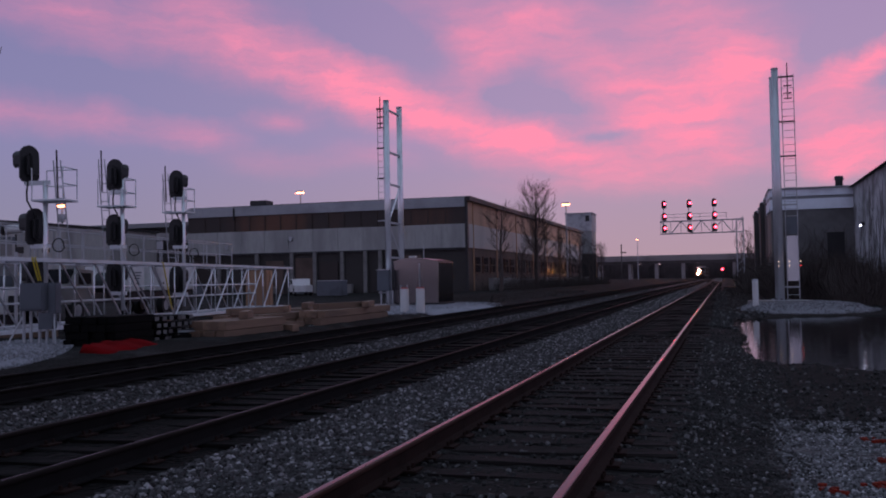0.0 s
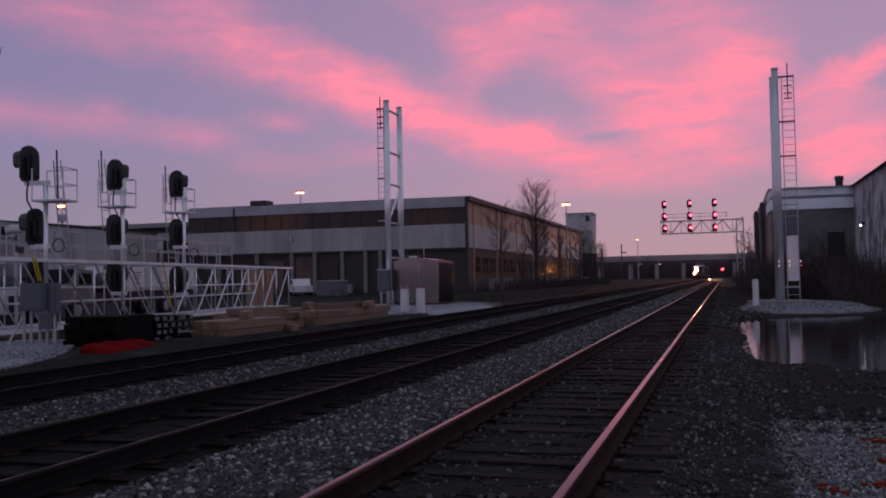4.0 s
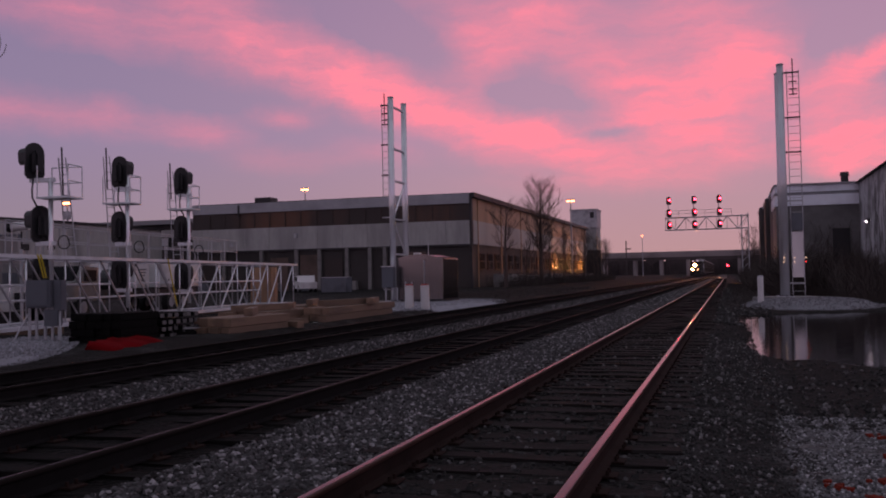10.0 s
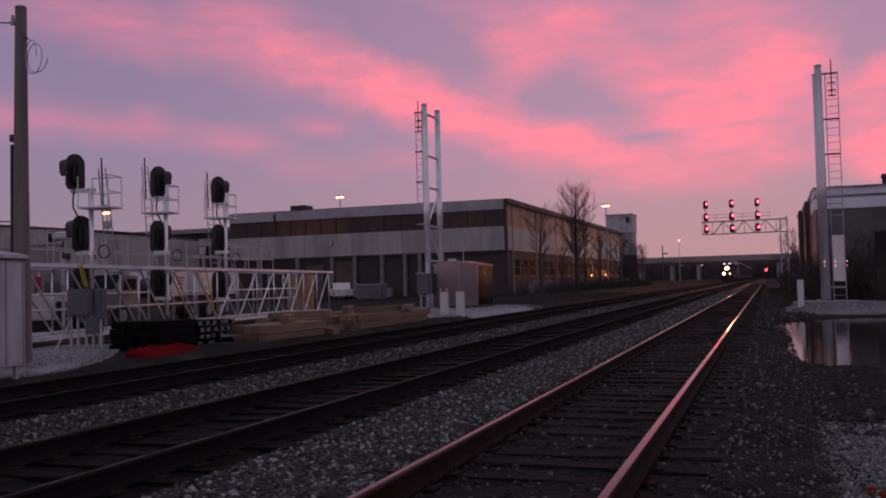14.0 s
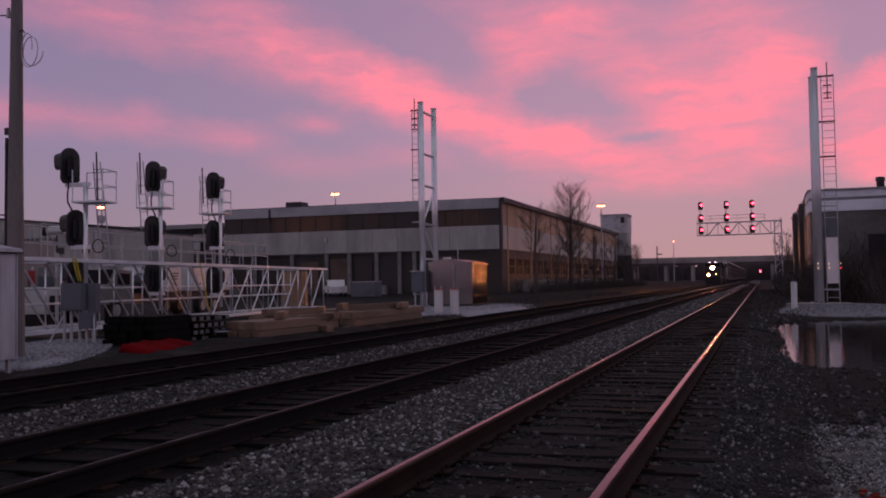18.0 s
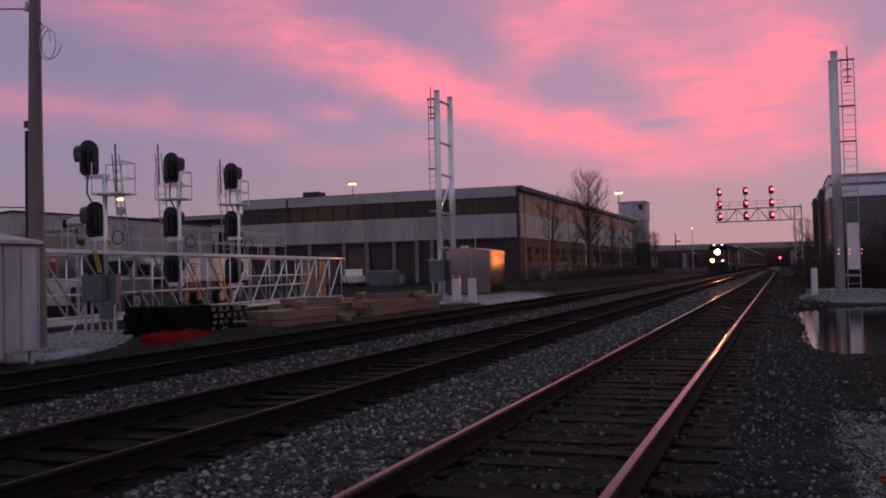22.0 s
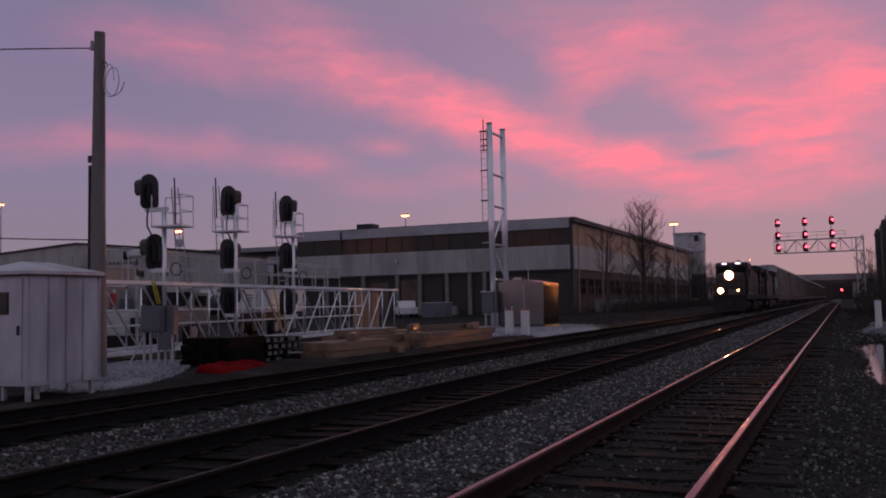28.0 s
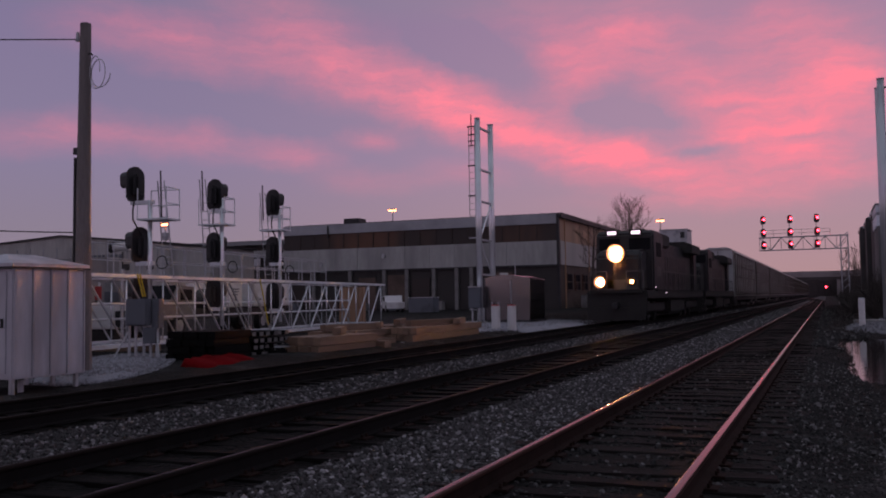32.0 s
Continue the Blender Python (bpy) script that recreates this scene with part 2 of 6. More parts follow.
railhead_dull = mat("dull_rail_head", (0.02, 0.016, 0.015), 0.85, 0.0, 0.3, 6, 0.7, 0.02, dirt=(0.03, 0.02, 0.018), stretch=(1, 0.15, 1), spec=0.03)
railhead = mat("worn_rail_head", (0.06, 0.03, 0.025), 0.55, 0.0, 0.3, 6, 0.7, 0.02, dirt=(0.07, 0.036, 0.028), stretch=(1, 0.15, 1), spec=0.1)
tie_oily = mat("oil_soaked_tie", (0.0075, 0.0065, 0.006), 0.85, 0.0, 0.5, 14, 2.5, 0.5, dirt=(0.014, 0.012, 0.011), stretch=(0.25, 2, 1), rand=0.5, spec=0.08)
tie_wood = mat("creosoted_tie", (0.0155, 0.0122, 0.0113), 0.85, 0.0, 0.5, 14, 2.5, 0.5, dirt=(0.025, 0.0205, 0.019), stretch=(0.25, 2, 1), rand=0.5, spec=0.12)
timber = mat("sawn_timber", (0.25, 0.155, 0.105), 0.75, 0.0, 0.4, 10, 1.5, 0.2, dirt=(0.12, 0.078, 0.058), stretch=(3, 0.4, 3), rand=0.75)
plywood = mat("tan_plywood", (0.36, 0.21, 0.13), 0.7, 0.0, 0.2, 8, 1, 0.1, stretch=(2, 2, 0.3))
black_timber = mat("fresh_creosote_timber", (0.004, 0.0037, 0.0037), 0.8, 0.0, 0.5, 10, 2, 0.3, stretch=(3, 0.4, 3), spec=0.1)
tie_end = mat("timber_end_grain", (0.15, 0.143, 0.143), 0.8, 0.0, 0.5, 20, 3, 0.3, rand=0.6)
orange = mat("orange_mesh_sheet", (0.165, 0.006, 0.008), 0.9, 0.0, 0.4, 12, 2, 0.5, spec=0.02)
pole_wood = mat("weathered_pole_wood", (0.175, 0.152, 0.151), 0.85, 0.0, 0.6, 16, 1.5, 0.4, stretch=(3, 3, 0.3))
concrete = mat("concrete", (0.20, 0.195, 0.19), 0.85, 0.0, 0.2, 12, 1, 0.2)
white_paint = mat("white_paint", (0.62, 0.62, 0.62), 0.5, 0.0, 0.1, 5, 1, 0.05, dirt=(0.42, 0.41, 0.40))
cabinet_paint = mat("silver_cabinet_paint", (0.47, 0.47, 0.52), 0.45, 0.3, 0.26, 7, 1.6, 0.06, dirt=(0.31, 0.30, 0.33), dirt_at=0.5, stretch=(1, 1, 0.3))
survey_paint = mat("faded_survey_paint", (0.20, 0.026, 0.016), 0.9, 0.0, 0.5, 30, 8, 0.5, spec=0.08)
red_paint = mat("red_cap_paint", (0.35, 0.03, 0.03), 0.5, 0.0)
grey_box = mat("grey_enamel", (0.10, 0.11, 0.13), 0.7, 0.0, 0.15, 6, 1, 0.05)
yellow = mat("yellow_sleeve", (0.55, 0.42, 0.03), 0.6, 0.0)
loco_blue = mat("dark_blue_loco_paint", (0.016, 0.015, 0.017), 0.5, 0.0, 0.35, 4, 0.7, 0.03, dirt=(0.034, 0.026, 0.02))
loco_dark = mat("sooty_running_gear", (0.018, 0.016, 0.015), 0.75, 0.1, 0.4, 8, 1, 0.2)
loco_grey = mat("grey_loco_panel", (0.085, 0.082, 0.08), 0.5, 0.0, 0.25, 5, 0.8, 0.05)
rack_panel = mat("grimy_galvanized_rack_panel", (0.30, 0.28, 0.27), 0.6, 0.3, 0.3, 3, 0.5, 0.1, dirt=(0.14, 0.11, 0.095), rand=0.5)
rack_frame = mat("brown_rack_frame", (0.10, 0.07, 0.06), 0.7, 0.1, 0.3, 6, 0.8, 0.1, rand=0.4)
rack_roof = mat("pale_rack_roof", (0.45, 0.45, 0.46), 0.5, 0.3, 0.2, 4, 0.6, 0.05)
wall_panel = mat("pale_metal_cladding", (0.35, 0.355, 0.345), 0.6, 0.1, 0.34, 2.6, 0.35, 0.05, dirt=(0.21, 0.21, 0.212), stretch=(1, 1, 0.25))
shed_wall = mat("cream_shed_cladding", (0.38, 0.37, 0.355), 0.65, 0.0, 0.35, 2.2, 0.4, 0.05, dirt=(0.2, 0.195, 0.19), stretch=(1, 1, 0.25))
# track-side cladding colours raised to paint the stronger light on that wall
wall_tan = mat("lit_tan_cladding", (0.46, 0.275, 0.17), 0.6, 0.0, 0.15, 3, 0.3, 0.05, dirt=(0.28, 0.175, 0.115), stretch=(1, 1, 0.25))
wall_lit_side = mat("lit_pale_cladding", (0.42, 0.40, 0.38), 0.6, 0.1, 0.12, 3, 0.25, 0.05, dirt=(0.30, 0.28, 0.26), stretch=(1, 1, 0.25))
wall_side_low = mat("brown_brick_plinth", (0.11, 0.075, 0.062), 0.85, 0.0, 0.4, 3, 0.4, 0.1)
wall_brown = mat("rusty_brown_glazing_band", (0.030, 0.021, 0.019), 0.6, 0.0, 0.5, 3, 0.16, 0.1, dirt=(0.15, 0.06, 0.03), dirt_at=0.55, stretch=(1, 1, 0.3))
wall_dark = mat("dark_lower_wall", (0.034, 0.030, 0.029), 0.75, 0.0, 0.35, 3, 0.3, 0.1)
roof_metal = mat("roof_edge_metal", (0.33, 0.345, 0.37), 0.5, 0.3, 0.2, 2, 0.2, 0.05)
brick_dark = mat("dark_brick", (0.062, 0.056, 0.057), 0.85, 0.0, 0.4, 3, 0.35, 0.2)
grey_brick = mat("weathered_grey_brick", (0.15, 0.146, 0.147), 0.85, 0.0, 0.4, 3, 0.35, 0.2, dirt=(0.07, 0.067, 0.068), dirt_at=0.5)
pale_band = mat("pale_parapet_cladding", (0.80, 0.84, 0.92), 0.6, 0.0, 0.1, 3, 0.4, 0.05, dirt=(0.60, 0.62, 0.67))
stucco = mat("mottled_pale_stucco", (0.46, 0.465, 0.49), 0.85, 0.0, 0.4, 2.2, 0.7, 0.3, dirt=(0.09, 0.088, 0.09), dirt_at=0.5)
bark = mat("bare_bark", (0.075, 0.055, 0.05), 0.9, 0.0, 0.4, 12, 2, 0.4)
brush = mat("bare_brush_twigs", (0.055, 0.042, 0.038), 0.9, 0.0, 0.4, 12, 2, 0.2)
glass_dark = mat("dark_window_glass", (0.02, 0.02, 0.024), 0.08, 0.0, 0.1, 3, 1, 0.0, spec=0.3)
grimy_glass = mat("grimy_cab_glass", (0.012, 0.012, 0.014), 0.7, 0.0, 0.2, 4, 1, 0.0, spec=0.06)
rubber = mat("black_rubber", (0.015, 0.015, 0.015), 0.8, 0.0)
# bridge and far wood paled, the haze is put into their colour
bridge_mat = mat("bridge_concrete", (0.30, 0.26, 0.26), 0.85, 0.0, 0.2, 0.6, 0.1, 0.1)
far_wood = mat("hazy_far_wood", (0.085, 0.07, 0.07), 0.95, 0.0, 0.3, 0.5, 0.1, 0.0)
bridge_dark = mat("bridge_steel", (0.07, 0.055, 0.055), 0.8, 0.0, 0.3, 0.6, 0.1, 0.1)
crane_paint = mat("faded_cream_crane_paint", (0.20, 0.195, 0.19), 0.55, 0.0, 0.15, 3, 0.6, 0.05)
gravel_pale = mat("pale_limestone_gravel", (0.28, 0.28, 0.31), 0.95, 0.0, 0.5, 22, 1.1, 0.7, dirt=(0.13, 0.128, 0.138), dirt_at=0.6, spec=0.1)
gravel_mid = mat("grey_pad_gravel", (0.2, 0.2, 0.215), 0.95, 0.0, 0.5, 22, 1.1, 0.7, dirt=(0.08, 0.079, 0.084), dirt_at=0.6, spec=0.1)
# zinc of the leg by the puddle, darker than galv
leg_steel = mat("grey_zinc_leg", (0.58, 0.59, 0.62), 0.24, 0.45, 0.04, 10, 0.8, 0.0, dirt=(0.46, 0.47, 0.5))

red_glow = glow("red_signal_lens", (1.0, 0.03, 0.06), 22)
amber_lamp = glow("sodium_lamp", (1.0, 0.30, 0.15), 9)
white_lamp = glow("white_yard_lamp", (0.75, 0.75, 1.0), 5)
head_glow = glow("headlight_lens", (1.0, 0.34, 0.11), 46000)
# glow of the ring that stands in for a lamp's halo
halo_glow = glow("lamp_halo_glow", (1.0, 0.40, 0.22), 1.5)
# own glow of the added vanes, so the headlight looks lit from aside
vane_glow = glow("glowing_beam_vane", (1.0, 0.55, 0.25), 12)
ditch_glow = glow("ditch_light_lens", (1.0, 0.38, 0.14), 9000)
dim_ditch = glow("dim_ditch_light_lens", (1.0, 0.42, 0.2), 16)
board_glow = glow("lit_number_board", (0.85, 0.7, 1.0), 2.2)


def water_mat():
    m = bpy.data.materials.new("still_puddle_water")
    nt = tree_of(m)
    co = node(nt, "ShaderNodeTexCoord").outputs["Object"]
    n = node(nt, "ShaderNodeTexNoise", Vector=co, Scale=3.2, Detail=4.0).outputs["Fac"]
    b = node(nt, "ShaderNodeBump", Strength=0.2, Distance=0.02, Height=n)
    bsdf = node(nt, "ShaderNodeBsdfPrincipled", Base_Color=rgb(0.012, 0.011, 0.012), Roughness=0.05, IOR=1.33, Normal=b.outputs[0])
    out = node(nt, "ShaderNodeOutputMaterial")
    nt.links.new(bsdf.outputs[0], out.inputs[0])
    return m


water = water_mat()


def ground_mat():
    """Earth, dark track ballast and pale gravel, mixed by the zone attribute."""
    m = bpy.data.materials.new("ballast_and_earth")
    nt = tree_of(m)
    co = node(nt, "ShaderNodeTexCoord").outputs["Object"]
    zone = node(nt, "ShaderNodeAttribute", {"attribute_name": "zone"})
    sep = node(nt, "ShaderNodeSeparateColor", Color=zone.outputs["Color"])
    cells = node(nt, "ShaderNodeTexVoronoi", Vector=co, Scale=17.0, Randomness=1.0)
    sp = node(nt, "ShaderNodeSeparateColor", Color=cells.outputs["Color"])
    wide = node(nt, "ShaderNodeTexNoise", Vector=co, Scale=0.9, Detail=5.0).outputs["Fac"]
    gravel = mix_color(nt, sp.outputs[0], rgb(0.016, 0.015, 0.0152), rgb(0.14, 0.133, 0.135))
    dark = mix_color(nt, sp.outputs[1], rgb(0.008, 0.0071, 0.0066), rgb(0.029, 0.0258, 0.024))
    dark = mix_color(nt, zone.outputs["Alpha"], dark, mix_color(nt, 1.0, dark, rgb(0.38, 0.36, 0.35), "MULTIPLY"))
    earth = mix_color(nt, wide, rgb(0.007, 0.0064, 0.006), rgb(0.021, 0.0193, 0.018))
    g = math_node(nt, "MULTIPLY_ADD", math_node(nt, "SUBTRACT", wide, 0.5), 0.9, sep.outputs[0])
    g = node(nt, "ShaderNodeMapRange", {"interpolation_type": "SMOOTHSTEP"}, Value=g, i1=0.3, i2=0.75, i3=0.0, i4=1.0).outputs[0]
    col = mix_color(nt, sep.outputs[1], dark, earth)
    col = mix_color(nt, g, col, gravel)
    rough = node(nt, "ShaderNodeMapRange", Value=sep.outputs[2], i1=0.0, i2=1.0, i3=0.92, i4=0.9).outputs[0]
    height = math_node(nt, "SUBTRACT", 1.0, cells.outputs["Distance"])
    b = node(nt, "ShaderNodeBump", Strength=0.9, Distance=0.05, Height=height)
    bsdf = node(nt, "ShaderNodeBsdfPrincipled", Base_Color=col, Roughness=rough, Normal=b.outputs[0])
    bsdf.inputs["Specular IOR Level"].default_value = 0.12
    out = node(nt, "ShaderNodeOutputMaterial")
    nt.links.new(bsdf.outputs[0], out.inputs[0])
    return m


ground_surface = ground_mat()


# ---------------------------------------------------------------- mesh helpers
def thing(name, m, label, category, group="", kind=""):
    ob = new(name)
    ob.empty_display_size = 0.2
    ob.matrix_basis = m if isinstance(m, Matrix) else Matrix.Translation(m)
    return tagged(ob, label, category, group, kind)


def part(name, bm, material, parent=None, label="", smooth=False):
    me = bpy.data.meshes.new(name)
    if isinstance(bm, bmesh.types.BMesh):
        bmesh.ops.recalc_face_normals(bm, faces=bm.faces)
        bm.to_mesh(me)
        bm.free()
    else:
        me.from_pydata(bm[0], [], bm[1])
    for mt in material if isinstance(material, (list, tuple)) else [material]:
        me.materials.append(mt)
    if smooth:
        me.polygons.foreach_set("use_smooth", [True] * len(me.polygons))
    ob = new(name, me)
    if parent is not None:
        ob.parent = parent
    return tagged(ob, label)


def again(ob, name, m, parent):
    """Another object on the same mesh."""
    o = new(name, ob.data)
    o.parent = parent
    o.matrix_basis = m if isinstance(m, Matrix) else Matrix.Translation(m)
    return o


def box(bm, c, s, rot=None, bevel=0.0, mi=0):
    m = Matrix.Translation(c) @ (rot.to_4x4() if rot is not None else Matrix.Identity(4)) @ Matrix.Diagonal((s[0], s[1], s[2], 1))
    r = bmesh.ops.create_cube(bm, size=1.0, matrix=m)
    faces = list({f for v in r["verts"] for f in v.link_faces})
    for f in faces:
        f.material_index = mi
    if bevel:
        bmesh.ops.bevel(bm, geom=list({e for f in faces for e in f.edges}), offset=bevel, segments=2, affect="EDGES")
    return bm


def rod(bm, a, b, r, r2=None, seg=8, mi=0):
    a, b = Vector(a), Vector(b)
    d = b - a
    m = Matrix.Translation((a + b) / 2) @ d.to_track_quat("Z", "Y").to_matrix().to_4x4()
    res = bmesh.ops.create_cone(bm, cap_ends=True, segments=seg, radius1=r, radius2=r if r2 is None else r2, depth=d.length, matrix=m)
    for v in res["verts"]:
        for f in v.link_faces:
            f.material_index = mi
    return bm


def B(*args, **kw):
    return box(bmesh.new(), *args, **kw)


def Rd(*args, **kw):
    return rod(bmesh.new(), *args, **kw)


def prism(bm, poly, y0, y1, axis="y", mi=0):
    """A polygon of (a, b) pairs drawn out along one axis."""
    def at(a, b, t):
        return {"y": (a, t, b), "x": (t, a, b), "z": (a, b, t)}[axis]
    v0 = [bm.verts.new(at(a, b, y0)) for a, b in poly]
    v1 = [bm.verts.new(at(a, b, y1)) for a, b in poly]
    fs = [bm.faces.new(v0), bm.faces.new(v1)]
    n = len(poly)
    for i in range(n):
        fs.append(bm.faces.new((v0[i], v0[(i + 1) % n], v1[(i + 1) % n], v1[i])))
    for f in fs:
        f.material_index = mi
    return bm


def tube(bm, pts, r, seg=6, closed=False):
    """One round tube through all the points."""
    pts = [Vector(p) for p in pts]
    n = len(pts)
    rings = []
    for i, p in enumerate(pts):
        a = pts[(i - 1) % n] if closed or i else pts[0]
        c = pts[(i + 1) % n] if closed or i < n - 1 else pts[-1]
        d = (c - a).normalized()
        u = d.cross(Vector((0.31, 0.9, 0.17))).normalized()
        w = d.cross(u)
        rings.append([bm.verts.new(p + u * (r * math.cos(2 * math.pi * k / seg)) + w * (r * math.sin(2 * math.pi * k / seg))) for k in range(seg)])
    for i in range(n if closed else n - 1):
        a, c = rings[i], rings[(i + 1) % n]
        for k in range(seg):
            bm.faces.new((a[k], a[(k + 1) % seg], c[(k + 1) % seg], c[k]))
    return bm


def ring_points(c, rx, rz, n=18, turns=1, drift=0.02):
    return [Vector(c) + Vector(((rx + drift * i / n) * math.cos(2 * math.pi * i / n), drift * 2 * i / n, (rz - drift * i / n) * math.sin(2 * math.pi * i / n))) for i in range(n * turns + 1)]


def smooth01(a, b, x):
    t = min(1.0, max(0.0, (x - a) / (b - a)))
    return t * t * (3 - 2 * t)

# ---------------------------------------------------------------- ground, ballast, water
TRACK_C, TRACK_B, TRACK_A = -1.745, -5.51, -9.72
GAUGE = 0.7525


def track_x(xc, y):
    """The near line swings over to the middle one far off."""
    if xc == TRACK_C:
        return xc + (TRACK_B - xc) * smooth01(185, 290, y)
    return xc


PUDDLE = [(0.25, 34.5), (0.2, 30), (0.55, 26), (0.3, 22), (0.45, 19.2), (1.0, 17.6), (1.5, 17.9), (2.3, 16.6), (3.6, 16.4), (5.5, 15.6), (8, 16.5), (12, 18), (16, 24), (14, 33), (9, 37), (5.5, 38.2), (2.5, 37.2)]


def in_puddle(x, y):
    inside = False
    j = len(PUDDLE) - 1
    for i in range(len(PUDDLE)):
        (xi, yi), (xj, yj) = PUDDLE[i], PUDDLE[j]
        if (yi > y) != (yj > y) and x < (xj - xi) * (y - yi) / (yj - yi) + xi:
            inside = not inside
        j = i
    return inside


def ground_z(x, y):
    z = -0.32
    left = -0.24 + 0.17 * smooth01(12.5, 20, y)
    z += (left - z) * smooth01(-11.3, -12.6, x)
    for xc in (TRACK_A, TRACK_B, TRACK_C):
        d = abs(x - track_x(xc, y))
        z += (-0.205 - z) * (1 - smooth01(1.35, 2.3, d))
    z += 0.25 * smooth01(60, 120, y) * smooth01(-16, -22, x)
    if x > 0.0 and y < 45 and in_puddle(x, y):
        z = -0.47
    return z


def zones(x, y):
    """Pale gravel, earth, wet."""
    near = min(abs(x - track_x(c, y)) for c in (TRACK_A, TRACK_B, TRACK_C))
    pale = smooth01(1.15, 1.55, near) if -11.2 < x < -0.6 else 0.0
    pale *= 0.85 if x > TRACK_B else 0.72
    earth = 0.0
    wet = 0.0
    if x > -0.6:
        earth = smooth01(-0.5, 0.1, x)
        pale = 0.35 * (1 - smooth01(0.3, 0.9, x)) * (1 - 0.7 * smooth01(14, 30, y))
        # a patch of loose stone by the camera
        pale = max(pale, 1.0 * smooth01(0.0, 0.8, x) * (1 - smooth01(9.5, 11.5, y)))
        wet = smooth01(9.5, 13, y) * (1 - smooth01(38, 44, y)) * 0.25
    if x < -11.2:
        earth = 1.0
        pale = 0.35 * smooth01(-11.2, -12.2, x) * (1 - smooth01(60, 90, y))
    return pale, earth, wet


def steps(stops):
    out = []
    for a, b, s in stops:
        n = max(1, round((b - a) / s))
        out += [a + (b - a) * i / n for i in range(n)]
    return out + [stops[-1][1]]


def build_ground():
    xs = steps([(-2500, -600, 300), (-600, -80, 40), (-80, -20, 3), (-20, -12, 0.4), (-12, 4, 0.13), (4, 16, 0.5), (16, 80, 4), (80, 600, 60), (600, 2500, 300)])
    ys = steps([(-400, -20, 60), (-20, 3, 1.5), (3, 24, 0.16), (24, 60, 0.6), (60, 300, 5), (300, 800, 40), (800, 4500, 400)])
    verts, cols = [], []
    for y in ys:
        for x in xs:
            z = ground_z(x, y)
            if 3 < y < 60 and -20 < x < 8:
                z += 0.028 * noise.noise((x * 2.2, y * 2.2, 0)) + 0.02 * noise.noise((x * 7, y * 7, 3))
            verts.append((x, y, z))
            cols.append(zones(x, y))
    w = len(xs)
    faces = [(j * w + i, j * w + i + 1, (j + 1) * w + i + 1, (j + 1) * w + i) for j in range(len(ys) - 1) for i in range(w - 1)]
    ob = part("ground", (verts, faces), ground_surface, None, "dark earth, oily track ballast and strips of pale crushed stone", smooth=True)
    tagged(ob, "", "ground", "", "structure")
    att = ob.data.color_attributes.new("zone", "FLOAT_COLOR", "POINT")
    att.data.foreach_set("color", [v for c, p in zip(cols, verts) for v in (*c, 1.0 if p[0] < -4.2 else 0.0)])
    return ob


ground = build_ground()

bm = bmesh.new()
bm.faces.new([bm.verts.new((x, y, -0.36)) for x, y in PUDDLE])
pud = part("water", bm, water, None, "broad still puddle mirroring the pink sky")
tagged(pud, "", "puddle", "", "structure")


def stones(name, n, region, size, label, material, seed):
    """Loose stones strewn over the ground, one joined mesh."""
    rng = random.Random(seed)
    verts, faces = [], []
    base = [(-1, -1, -0.7), (1, -1, -0.7), (1, 1, -0.7), (-1, 1, -0.7), (-0.7, -0.6, 0.7), (0.7, -0.7, 0.6), (0.6, 0.7, 0.75), (-0.6, 0.7, 0.6)]
    quads = [(0, 3, 2, 1), (4, 5, 6, 7), (0, 1, 5, 4), (1, 2, 6, 5), (2, 3, 7, 6), (3, 0, 4, 7)]
    made = 0
    while made < n:
        x, y = region(rng)
        if x is None:
            continue
        s = size * rng.uniform(0.45, 1.25)
        e = Euler((rng.uniform(-0.6, 0.6), rng.uniform(-0.6, 0.6), rng.uniform(0, 6.3))).to_matrix()
        z = ground_z(x, y) + s * 0.35
        k = len(verts)
        sx, sy, sz = (rng.uniform(0.7, 1.2) for _ in range(3))
        for a, b, c in base:
            p = e @ Vector((a * s * sx * 0.5 * rng.uniform(0.8, 1.15), b * s * sy * 0.5 * rng.uniform(0.8, 1.15), c * s * sz * 0.5))
            verts.append((p.x + x, p.y + y, p.z + z))
        faces += [tuple(k + i for i in q) for q in quads]
        made += 1
    ob = part(name, (verts, faces), material, None, label)
    return tagged(ob, "", "gravel", "", "stuff")


def island_mat(name, lo, mid, hi):
    m = bpy.data.materials.new(name)
    nt = tree_of(m)
    r = node(nt, "ShaderNodeNewGeometry").outputs["Random Per Island"]
    ramp = node(nt, "ShaderNodeValToRGB", Fac=r)
    cr = ramp.color_ramp
    cr.elements[0].color, cr.elements[1].color = rgb(*lo), rgb(*hi)
    e = cr.elements.new(0.8)
    e.color = rgb(*mid)
    co = node(nt, "ShaderNodeTexCoord").outputs["Object"]
    n = node(nt, "ShaderNodeTexNoise", Vector=co, Scale=30.0, Detail=3.0).outputs["Fac"]
    b = node(nt, "ShaderNodeBump", Strength=0.4, Distance=0.01, Height=n)
    bsdf = node(nt, "ShaderNodeBsdfPrincipled", Base_Color=ramp.outputs[0], Roughness=0.85, Normal=b.outputs[0])
    out = node(nt, "ShaderNodeOutputMaterial")
    nt.links.new(bsdf.outputs[0], out.inputs[0])
    return m


stone_mix = island_mat("mixed_ballast_stones", (0.012, 0.0108, 0.0107), (0.069, 0.063, 0.064), (0.33, 0.31, 0.315))
stone_oily = island_mat("grimy_ballast_stones", (0.0105, 0.0092, 0.0092), (0.053, 0.047, 0.0475), (0.26, 0.24, 0.244))
patch_mix = island_mat("fine_pale_gravel", (0.046, 0.044, 0.045), (0.19, 0.186, 0.192), (0.42, 0.415, 0.425))
